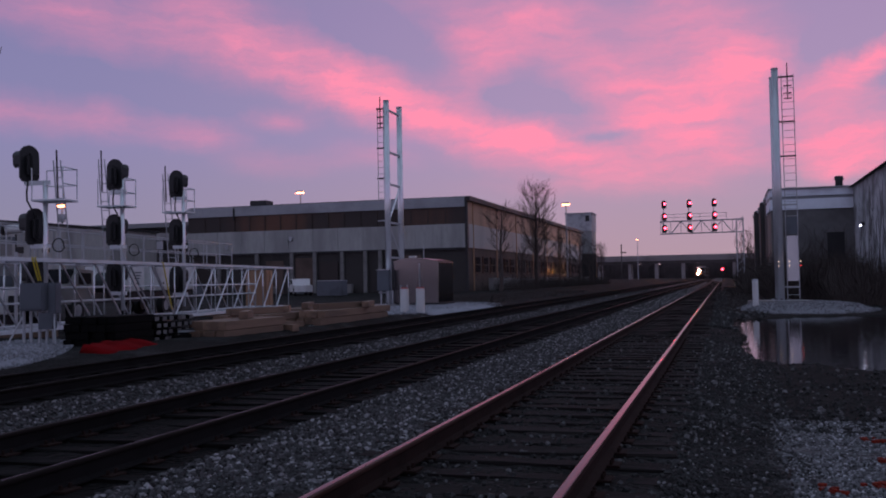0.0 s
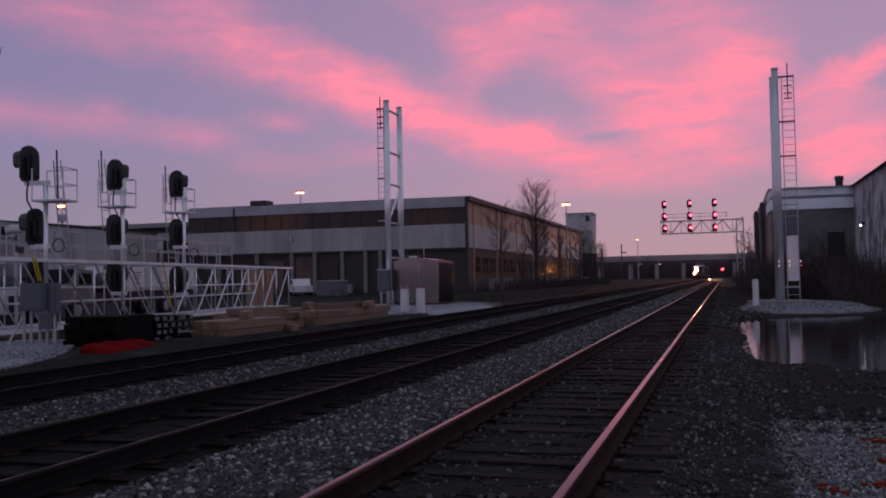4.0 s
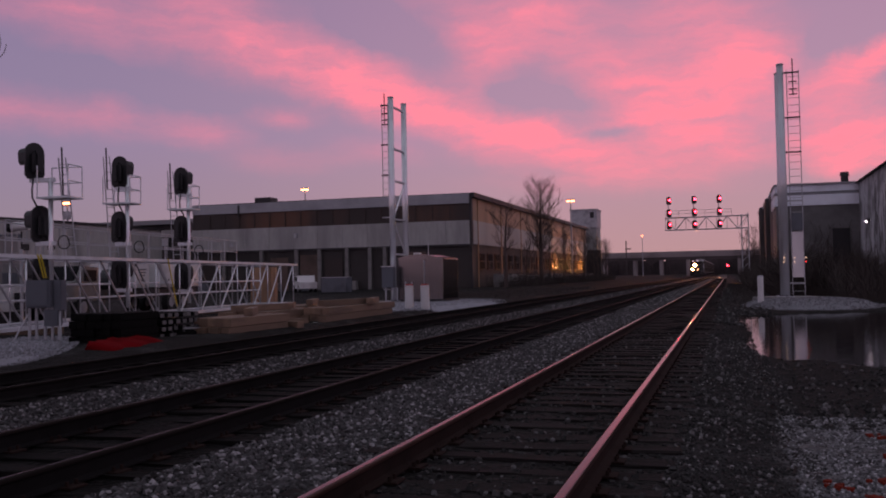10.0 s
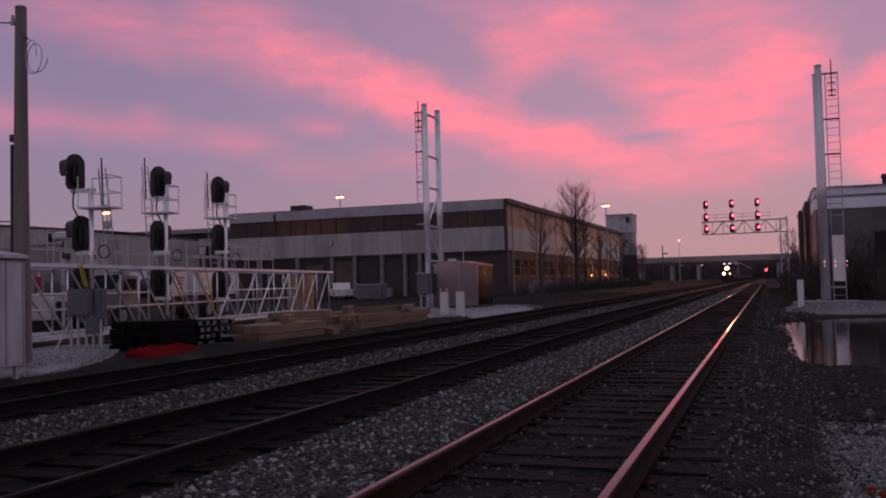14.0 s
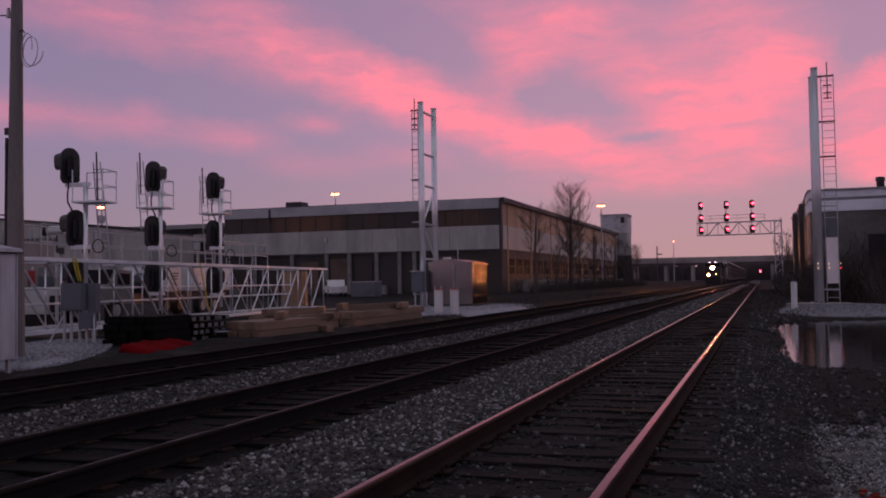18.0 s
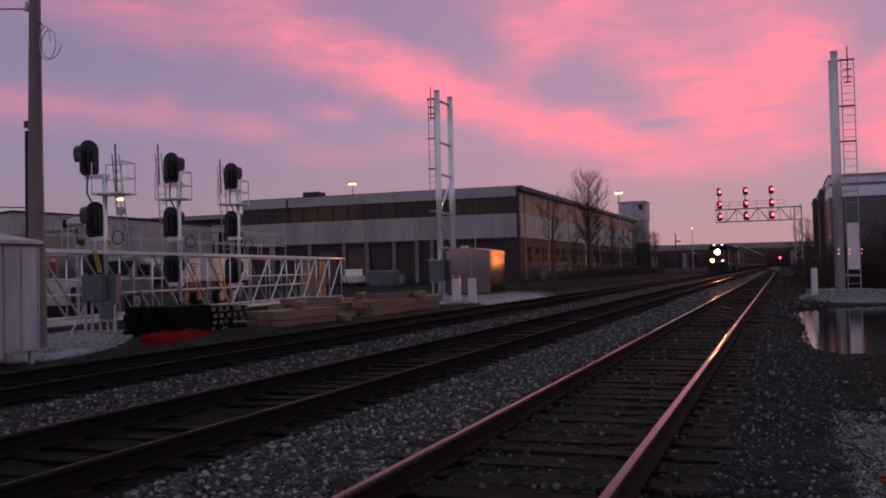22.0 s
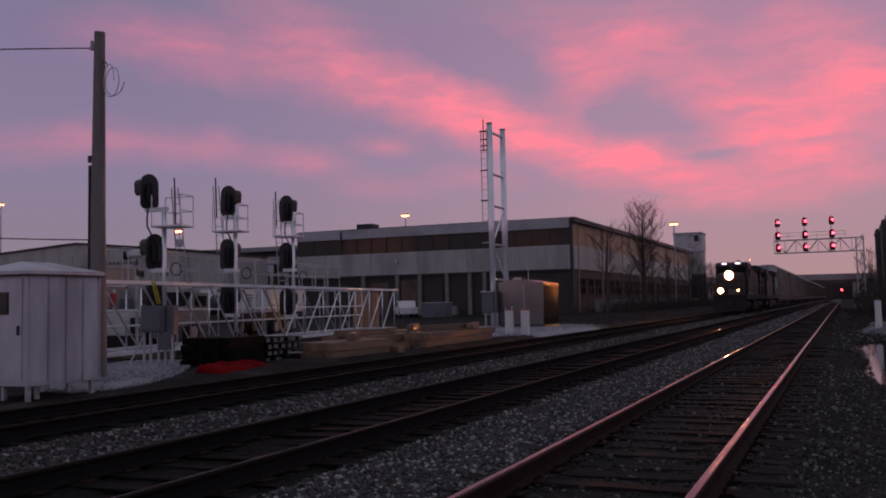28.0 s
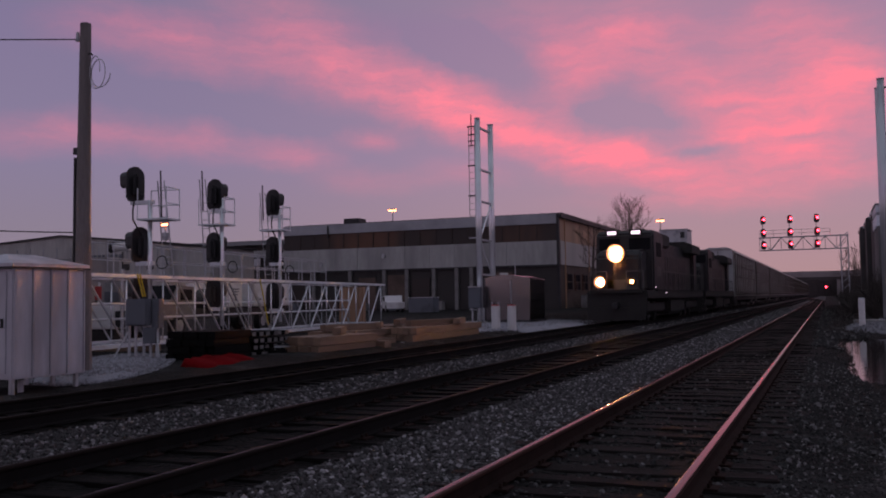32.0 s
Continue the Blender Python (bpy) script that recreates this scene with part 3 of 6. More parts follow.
stone_edge = island_mat("sooty_edge_stones", (0.008, 0.0073, 0.007), (0.03, 0.0275, 0.0267), (0.2, 0.19, 0.19))
stone_dark = island_mat("oily_ballast_stones", (0.006, 0.0055, 0.005), (0.026, 0.024, 0.023), (0.13, 0.125, 0.125))


def strip(x0, x1, y0, y1):
    def pick(rng):
        y = y0 + (y1 - y0) * rng.random() ** 1.8
        return rng.uniform(x0, x1), y
    return pick


stones("ballast_stones", 27000, strip(-4.35, -2.8, 3.5, 40), 0.041, "grey crushed stone between the near and middle tracks", stone_mix, 1)
stones("ballast_stones", 20000, strip(-8.5, -6.75, 5, 45), 0.044, "grey crushed stone between the middle and far tracks", stone_oily, 2)
stones("ballast_stones", 7000, strip(-4.35, -2.8, 38, 110), 0.075, "grey crushed stone between the tracks, farther off", stone_mix, 41)
stones("ballast_stones", 6000, strip(-8.5, -6.75, 43, 110), 0.075, "grey crushed stone between the far tracks, farther off", stone_oily, 42)
stones("loose_gravel", 46000, strip(0.45, 4.2, 4.6, 10.8), 0.024, "loose pale gravel on dark wet earth", patch_mix, 3)
stones("loose_gravel", 9000, strip(-0.5, 0.7, 4.2, 22), 0.027, "dirty mixed stones along the track edge", stone_edge, 33)
stones("track_ballast_stones", 3500, strip(-3.0, -0.3, 3.5, 25), 0.042, "sparse dirty stones between the near ties", stone_dark, 4)


def mound(name, cx, cy, rx, ry, z0, h, label, material, seed, power=3.0, ang=0):
    """A flat-topped heap of gravel with ragged edges."""
    rings, seg = 10, 56
    ca, sa = math.cos(radians(ang)), math.sin(radians(ang))
    verts, faces = [(cx, cy, z0 + h)], []
    for r in range(1, rings + 1):
        t = r / rings
        for k in range(seg):
            a = 2 * math.pi * k / seg
            rag = 1 + 0.10 * noise.noise((math.cos(a) * 2 + seed, math.sin(a) * 2, 0)) + 0.05 * noise.noise((math.cos(a) * 7 + seed, math.sin(a) * 7, 1))
            x, y = rx * t * rag * math.cos(a), ry * t * rag * math.sin(a)
            z = z0 + h * (1 - t ** power) + (0.03 * noise.noise((x * 2, y * 2, seed)) if t < 1 else -0.08)
            verts.append((cx + x * ca - y * sa, cy + x * sa + y * ca, z))
    for k in range(seg):
        faces.append((0, 1 + k, 1 + (k + 1) % seg))
    for r in range(rings - 1):
        for k in range(seg):
            a, b = 1 + r * seg + k, 1 + r * seg + (k + 1) % seg
            faces.append((a, a + seg, b + seg, b))
    ob = part(name, (verts, faces), material, None, label, smooth=True)
    return tagged(ob, "", "gravel pad", "", "structure")


def on_pad(cx, cy, rx, ry, ang=0):
    ca, sa = math.cos(radians(ang)), math.sin(radians(ang))

    def pick(rng):
        a, r = rng.uniform(0, 6.28), math.sqrt(rng.random()) * 1.12
        u, v = rx * r * math.cos(a), ry * r * math.sin(a)
        return cx + u * ca - v * sa, cy + u * sa + v * ca
    return pick


mound("pavement", 3.4, 44.9, 2.95, 5.5, -0.36, 0.36, "grey gravel pad round the mast foot by the puddle", gravel_mid, 5, 5)
mound("pavement", -15.6, 43.5, 4.2, 10.2, -0.12, 0.13, "pale gravel pad under shelter and mast", gravel_pale, 9, 8, 3)
mound("pavement", -15.5, 16.5, 1.35, 3.7, -0.2, 0.16, "pale gravel pad beside the cabinet", gravel_pale, 13, 4, 32)


# ---------------------------------------------------------------- tracks
HEAD = [(0.035, -0.036)] + [(0.022 + 0.013 * math.cos(radians(a)), -0.0142 + 0.013 * math.sin(radians(a))) for a in range(0, 91, 6)] + [(0.005, -0.0001)]
CROWN, CORNER = len(HEAD) + 3, 8  # first faces of the flat crown and of the worn corner
RAIL = [(-0.07, -0.178), (0.07, -0.178), (0.07, -0.165), (0.012, -0.145), (0.012, -0.05)] + HEAD + [(0.0, 0.0)] + [(-a, b) for a, b in reversed(HEAD)] + [(-0.012, -0.05), (-0.012, -0.145), (-0.07, -0.165)]


def rail(parent, xc, side):
    ys = steps([(-12, 60, 6), (60, 180, 20), (180, 300, 6), (300, 900, 100)])
    verts, faces = [], []
    n = len(RAIL)
    lo = CROWN + 1 if xc != TRACK_C else CORNER if side > 0 else CROWN  # the most used rail is polished round to its gauge corner
    for y in ys:
        for a, b in RAIL:
            verts.append((track_x(xc, y) + side * GAUGE + a + 0.004 * math.sin(y * 0.7 + side), y, b))
    me_idx = []
    for j in range(len(ys) - 1):
        for i in range(n):
            k = (i + 1) % n
            faces.append((j * n + i, j * n + k, (j + 1) * n + k, (j + 1) * n + i))
            me_idx.append(2 if lo <= i <= n - lo else 1 if 5 <= i <= n - 5 else 0)
    ob = part("rail", (verts, faces), [rust if xc == TRACK_C else rust_oily, railhead if xc == TRACK_C else railhead_dull if xc == TRACK_B else railhead_far, rail_shine if xc == TRACK_C else rail_shine_dim], parent)
    ob.data.polygons.foreach_set("material_index", me_idx)
    ob.data.polygons.foreach_set("use_smooth", [m > 0 for m in me_idx])
    return ob


def track(xc, name, label, y0):
    t = thing(name, (0, 0, 0), label, "railway track", "running lines", "structure")
    rail(t, xc, -1), rail(t, xc, 1)
    return t


tracks = {}
for xc, label in ((TRACK_C, "rusty near track on dark weathered ties"), (TRACK_B, "middle track on oily dark ballast"), (TRACK_A, "far track on which the train comes")):
    tracks[xc] = track(xc, "railway_track", label, 3)


stones("scattered_stones", 2600, strip(-0.5, 1.5, 28, 90), 0.08, "dark stray stones on the bank beside the near track", stone_dark, 43)
stones("scattered_stones", 1800, strip(-0.5, 2.6, 10, 30), 0.05, "stray stones on wet earth beside the puddle", stone_dark, 11)

pale_mix = island_mat("pale_pad_stones", (0.18, 0.178, 0.19), (0.27, 0.27, 0.30), (0.36, 0.36, 0.40))


mid_mix = island_mat("grey_pad_stones", (0.11, 0.108, 0.115), (0.19, 0.19, 0.205), (0.29, 0.29, 0.31))


def pad_stones(n, cx, cy, rx, ry, z, size, seed, label, material=pale_mix, ang=0):
    ob = stones("pad_gravel", n, on_pad(cx, cy, rx, ry, ang), size, label, material, seed)
    me = ob.data
    co = np.empty(len(me.vertices) * 3)
    me.vertices.foreach_get("co", co)
    co = co.reshape(-1, 3)
    mid = co.reshape(-1, 8, 3).mean(axis=1)
    ca, sa = math.cos(radians(ang)), math.sin(radians(ang))
    dx, dy = mid[:, 0] - cx, mid[:, 1] - cy
    r = np.hypot((dx * ca + dy * sa) / rx, (dy * ca - dx * sa) / ry)
    lift = np.array([z - ground_z(p[0], p[1]) for p in mid]) * np.clip(1 - r ** 6, 0, 1)
    co[:, 2] += np.repeat(lift, 8)
    me.vertices.foreach_set("co", co.ravel())


pad_stones(4500, -15.5, 16.5, 1.3, 3.5, -0.05, 0.042, 21, "pale broken stone beside the cabinet", pale_mix, 32)
pad_stones(3500, 3.4, 44.9, 2.85, 5.3, -0.01, 0.055, 22, "grey broken stone round the mast foot", mid_mix)
pad_stones(4500, -15.6, 43.5, 4.0, 9.8, 0.0, 0.055, 23, "pale broken stone round the shelter")

# ---------------------------------------------------------------- large mill building beyond the tracks
BX, BY, BFAR, BH = -26.6, 95.0, 178.0, 10.4


def wall_bands(parent, face, a0, a1, fixed, depth, bands):
    """Cladding in storeys: each band a slab along the wall, standing out by its own depth."""
    for name, z0, z1, m, out, label in bands:
        d = depth + out
        if face == "front":
            c, s = ((a0 + a1) / 2, fixed + depth / 2 - out / 2, (z0 + z1) / 2), (a1 - a0, d, z1 - z0)
        else:
            c, s = (fixed - depth / 2 + out / 2, (a0 + a1) / 2, (z0 + z1) / 2), (d, a1 - a0, z1 - z0)
        part(name, B(c, s), m, parent, label)


def mill():
    t = thing("mill_building", (0, 0, 0), "long flat-roofed industrial mill with pale cladding and rusty glazing", "building")
    x1 = -61.3
    # the lowest band is one solid dark slab
    front = [("lower_wall", -0.3, 4.85, wall_dark, 0.0, "solid dark wall behind the bay posts"), ("cladding", 4.85, 7.45, wall_panel, 0.12, "pale metal cladding"),
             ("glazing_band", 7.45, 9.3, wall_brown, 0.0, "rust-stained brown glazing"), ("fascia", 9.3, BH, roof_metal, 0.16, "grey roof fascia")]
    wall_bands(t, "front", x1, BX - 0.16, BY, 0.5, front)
    side = [("lower_wall", -0.3, 4.85, wall_side_low, 0.0, "brown brick plinth"), ("cladding", 4.85, 7.45, wall_lit_side, 0.12, "pale metal cladding"),
            ("upper_cladding", 7.45, 9.9, wall_tan, 0.06, "tan weathered cladding, brightened as if lit")]
    wall_bands(t, "side", BY + 0.5, BFAR, BX, 0.5, side)
    part("corner_post", B((BX - 0.02, BY + 0.05, 5.0), (0.26, 0.5, 10.6)), dark_steel, t)
    bm = bmesh.new()
    prism(bm, [(x1, BH - 0.1), (BX + 0.4, BH - 0.1), (BX + 0.4, BH + 0.06), (BX - 12, BH + 0.1), (x1, BH + 0.1)], BY + 0.2, BFAR + 0.3)
    part("roof", bm, dark_steel, t, "dark flat roof")
    part("roof_edge", B((BX + 0.35, (BY + BFAR) / 2, 10.15), (0.3, BFAR - BY + 1, 0.5)), dark_steel, t)
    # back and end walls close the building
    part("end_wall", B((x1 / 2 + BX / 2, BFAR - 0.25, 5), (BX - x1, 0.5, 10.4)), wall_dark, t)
    # posts of the bays on the front
    post = part("bay_post", B((0, 0, 2.3), (0.42, 0.34, 5.0), bevel=0.03), concrete, t, "stained concrete post")
    xs = [-36.6, -38.4, -41.2, -44.6, -47.5, -52, -57]
    post.location = (xs[0], BY - 0.25, 0)
    for x in xs[1:]:
        again(post, "bay_post", (x, BY - 0.25, 0), t)
    # panel seams on the cladding
    seam = part("seam", B((0, 0, 6.15), (0.05, 0.05, 2.55)), wall_panel, t)
    seam.location = (-29.5, BY - 0.16, 0)
    x = -32.5
    while x > -60:
        again(seam, "seam", (x, BY - 0.16, 0), t)
        x -= 3.1
    mull = part("mullion", B((0, 0, 8.37), (0.10, 0.06, 1.85)), wall_brown, t)
    mull.location = (-29, BY - 0.05, 0)
    x = -31
    while x > -60:
        again(mull, "mullion", (x, BY - 0.05, 0), t)
        x -= 2.0
    # roll doors and stored goods in the bays
    rng = random.Random(12)
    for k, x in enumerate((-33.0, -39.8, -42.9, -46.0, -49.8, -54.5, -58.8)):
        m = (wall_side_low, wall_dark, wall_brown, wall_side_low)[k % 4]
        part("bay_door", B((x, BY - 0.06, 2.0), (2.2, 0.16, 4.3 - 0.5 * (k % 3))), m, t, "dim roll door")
        part("stored_crate", B((x + rng.uniform(-0.6, 0.6), BY - 0.7, 0.55), (rng.uniform(0.8, 1.8), 0.8, rng.uniform(0.8, 1.5)), bevel=0.03), (grey_box, concrete, wall_side_low)[k % 3], t)
    part("lintel", B(((x1 + BX) / 2, BY - 0.1, 4.75), (BX - x1 - 0.6, 0.25, 0.22)), dark_steel, t)
    # small vents and pipes on the front
    for x, z in ((-47.6, 6.4), (-56, 5.6)):
        part("vent", B((x, BY - 0.2, z), (0.4, 0.25, 0.5), bevel=0.04), galv_dull, t)
    part("downpipe", Rd((-55.0, BY - 0.25, 8.8), (-55.0, BY - 0.25, 10.2), 0.1), dark_steel, t)
    # windows on the track side, under and in the cladding
    y = 99.0
    win = None
    while y < 176:
        if win is None:
            bm = B((0, 0, 0), (0.14, 2.3, 1.9))
            win = part("window", bm, wall_brown, t, "grimy steel window frame")
            pane = part("pane", B((0.075, 0, 0), (0.02, 0.66, 0.78)), grimy_glass, win)
            clean = bpy.data.meshes.new("pane")
            clean.from_pydata([v.co[:] for v in pane.data.vertices], [], [p.vertices[:] for p in pane.data.polygons])
            clean.materials.append(glass_dark)
            pane.location = (0, -0.72, -0.45)
            for k in range(1, 6):
                again(pane, "pane", (0, -0.72 + 0.72 * (k % 3), -0.45 + 0.9 * (k // 3)), win)
            win.location = (BX + 0.05, y, 3.0)
        else:
            w = again(win, "window", pose(BX + 0.05, y, 3.0), t)
            for k in range(6):
                p = again(pane, "pane", pose(0, -0.72 + 0.72 * (k % 3), -0.45 + 0.9 * (k // 3), 0, 0, random.uniform(-8, 8)), w)
                if y > 140:
                    p.data = clean
        y += 3.5
    ds = part("wall_column", B((0, 0, 5.0), (0.12, 0.14, 10.2)), wall_tan, t)
    ds.location = (BX + 0.14, 97.2, 0)
    y = 108
    while y < 177:
        again(ds, "wall_column", (BX + 0.14, y, 0), t)
        y += 11
    part("rooftop_vent", B((-53.6, BY + 4, 10.95), (2.1, 2.0, 0.8), bevel=0.05), dark_steel, t)
    return t


mill()


def annex():
    t = thing("long_shed", (0, 0, 0), "distant dark shed with low roof beyond the mill", "building")
    part("wall", B((-90, 116, 4.6), (56, 10, 9.8)), wall_dark, t)
    part("clerestory", B((-90, 110.9, 8.2), (55.6, 0.3, 1.0)), wall_panel, t, "pale clerestory strip")
    part("roof", prism(bmesh.new(), [(110.2, 9.5), (121.8, 9.5), (116, 10.6)], -119, -61, "x"), dark_steel, t)
    for k in range(16):
        part("clerestory_window", B((-63.5 - k * 3.3, 110.7, 7.0), (2.4, 0.2, 1.1)), galv_dull if k % 3 else wall_brown, t)
    for k in range(6):
        part("bay", B((-67 - k * 8, 110.9, 2.6), (5, 0.2, 4.8)), wall_brown, t)


def pale_shed():
    t = thing("pale_shed", (0, 0, 0), "pale metal-clad shed beside the yard", "building")
    part("wall", prism(bmesh.new(), [(-96, -0.3), (-66.4, -0.3), (-66.4, 7.75), (-82, 9.2), (-96, 8.4)], 80, 96), shed_wall, t)
    part("roof", prism(bmesh.new(), [(-96.2, 8.4), (-82, 9.2), (-66.1, 7.75), (-66.1, 7.95), (-82, 9.4), (-96.2, 8.6)], 79.8, 96.2), dark_steel, t)
    for k in range(5):
        part("window", B((-69 - k * 3.4, 79.95, 5.4), (0.9, 0.12, 0.7)), wall_dark, t)
    for k in range(8):
        part("lettering_bar", B((-77.5 + k * 0.62, 79.93, 6.5), (0.42, 0.06, 0.75)), grey_box, t)
    part("door", B((-72.5, 79.93, 1.9), (3.6, 0.12, 4.2)), wall_dark, t)
    part("skirt", B((-81, 79.94, 1.4), (29, 0.1, 3.4)), wall_dark, t, "dark strip along the lower wall")
    for k in range(14):
        part("sheet_joint", B((-68 - k * 2.1, 79.96, 5.6), (0.06, 0.08, 4.6)), roof_metal, t)


pale_shed()
annex()


def tower_house():
    t = thing("tower_house", (-28.0, 189, 0), "tall narrow pale metal tower house at the mill's end", "building")
    part("shaft", B((0.7, 0, 6.5), (3.4, 6, 13)), wall_panel, t)
    part("head", B((-0.2, 0, 12.6), (5.4, 6.5, 3.6), bevel=0.1), galv_dull, t)
    part("roof", B((-0.2, 0, 14.5), (5.7, 6.8, 0.25)), roof_metal, t)
    part("vent", B((1.6, -3.3, 13.4), (0.8, 0.3, 1.2)), dark_steel, t)
    part("base_wall", B((0.8, -3.5, 3.0), (5, 1.0, 6.4)), wall_dark, t)


tower_house()


# ---------------------------------------------------------------- brick works on the other side
def works():
    t = thing("brick_works", (0, 0, 0), "dark brick works with pale parapet band, beside the puddle", "building")
    part("front_wall", B((6.5, 77.0, 2.9), (5.9, 6.0, 6.6)), grey_brick, t)
    part("parapet_band", B((6.5, 76.95, 7.5), (6.05, 6.1, 0.55)), pale_band, t, "pale cladding band")
    part("band_gap", B((6.5, 77.0, 7.12), (5.95, 6.0, 0.25)), roof_metal, t, "dark blue-grey strip")
    part("lower_band", B((6.5, 76.95, 6.6), (6.05, 6.1, 0.8)), pale_band, t, "pale cladding band")
    part("coping", B((6.5, 76.9, 7.82), (6.2, 6.3, 0.1)), roof_metal, t)
    # flat black panel paints the shade inside the doorway
    part("door_recess", B((8.1, 74.05, 3.2), (1.2, 0.2, 2.4)), black_paint, t)
    rng = random.Random(31)
    vine = bmesh.new()
    for k in range(170):
        a = Vector((rng.uniform(3.6, 9.2), 73.97, -0.3))
        for s in range(rng.randint(3, 9)):
            q = a + Vector((rng.uniform(-0.45, 0.45), 0, rng.uniform(0.3, 0.8)))
            if q.z > 6.2 or not 3.6 < q.x < 9.3:
                break
            rod(vine, a, q, 0.011, 0.008, seg=4)
            a = q
    part("creeper", vine, brush, t, "dark bare creeper stems")
    part("chimney_cap", Rd((8.68, 76, 7.8), (8.68, 76, 8.55), 0.28), dark_steel, t)
    part("chimney_cap", Rd((8.68, 76, 8.5), (8.68, 76, 8.8), 0.36, 0.3), dark_steel, t)
    for k, (x, y, h) in enumerate(((4.1, 88, 8.85), (4.0, 101, 8.8), (3.94, 118, 9.0))):
        part("rear_wing", B((x + 4, y + 5, h / 2 - 0.15), (8, 10.5, h)), brick_dark, t)
        part("wing_coping", B((x + 4, y + 5, h), (8.2, 10.7, 0.25)), pale_band if k == 0 else roof_metal, t)
        part("buttress", B((x - 0.05, y, h / 2), (0.35, 0.9, h)), brick_dark, t)


def stucco_hall():
    t = thing("stucco_hall", (0, 0, 0), "pale stucco hall overgrown with bare creepers", "building")
    part("wall", B((13.4, 62.0, 3.7), (8, 25, 8.2)), stucco, t)
    part("roof", prism(bmesh.new(), [(9.1, 7.75), (17.8, 7.75), (17.6, 8.9), (13.4, 9.7), (9.4, 7.95)], 49.4, 74.6), dark_steel, t)
    part("roof_vent", Rd((10.6, 58.0, 7.9), (10.6, 58.0, 9.4), 0.3), dark_steel, t)
    lamp = part("wall_lamp", B((9.3, 68.8, 4.7), (0.3, 0.3, 0.2)), dark_steel, t)
    part("bulb", B((9.12, 68.7, 4.58), (0.13, 0.13, 0.1)), white_lamp, lamp, "blue-white lit lamp")
    rng = random.Random(5)
    vines = bmesh.new()
    for k in range(80):
        y, z = rng.uniform(50, 74.3), -0.2
        a = Vector((9.36, y, z))
        for s in range(rng.randint(5, 12)):
            b = a + Vector((rng.uniform(-0.02, 0.02), rng.uniform(-0.55, 0.55), rng.uniform(0.25, 0.85)))
            b.x = min(9.39, max(9.28, b.x))
            if b.z > 7.6:
                break
            rod(vines, a, b, 0.009, 0.007, seg=4)
            a = b
    part("creeper", vines, brush, t, "dark bare creeper stems")


works()
stucco_hall()


# ---------------------------------------------------------------- road bridge across the line, far off
def bridge():
    t = thing("road_bridge", (0, 0, 0), "concrete road bridge crossing the railway far off", "bridge")
    y = 430
    part("deck", B((-60, y + 5, 9.0), (330, 10, 1.1)), bridge_mat, t)
    part("girder", B((-60, y + 0.6, 8.0), (330, 0.6, 1.6)), bridge_dark, t)
    part("parapet", B((-60, y - 0.1, 10.3), (330, 0.3, 1.5)), bridge_mat, t)
    for x in (-120, -98, -76, -56, -42, -30, -18, 4.5, 22, 44):
        part("pier", B((x, y + 5, 3.7), (1.4, 8, 8.0)), bridge_mat, t)
    post = part("lamp_post", Rd((-43.5, y - 20, 0), (-43.5, y - 20, 15.8), 0.25), bridge_dark, t)
    part("cross_arm", B((-42.6, y - 20, 12.2), (2.6, 0.3, 0.5)), bridge_dark, post)
    part("abutment", B((70, y + 5, 4.2), (60, 12, 9)), bridge_dark, t)
    part("abutment", B((-170, y + 5, 4.2), (60, 12, 9)), bridge_dark, t)


bridge()


def far_shapes():
    """A dim line of far roofs and trees along the horizon."""
    t = thing("far_treeline", (0, 0, 0), "dim low treeline and roofs on the horizon", "treeline", "", "stuff")
    rng = random.Random(3)
    verts, faces = [], []
    x = -420.0
    while x < 260:
        w, h = rng.uniform(4, 9), rng.uniform(8.2, 10.8)
        k = len(verts)
        y = 560 + rng.uniform(-20, 20)
        for i in range(9):
            a = -math.pi / 2 + math.pi * i / 8
            verts.append((x + w * math.sin(a), y, h * (0.6 + 0.4 * math.cos(a)) + rng.uniform(-0.5, 0.5)))
            verts.append((x + w * math.sin(a), y + 4, -1))
        for i in range(8):
            faces.append((k + 2 * i, k + 2 * i + 2, k + 2 * i + 3, k + 2 * i + 1))
        x += w * 0.8
    part("crown", (verts, faces), far_wood, t)


far_shapes()


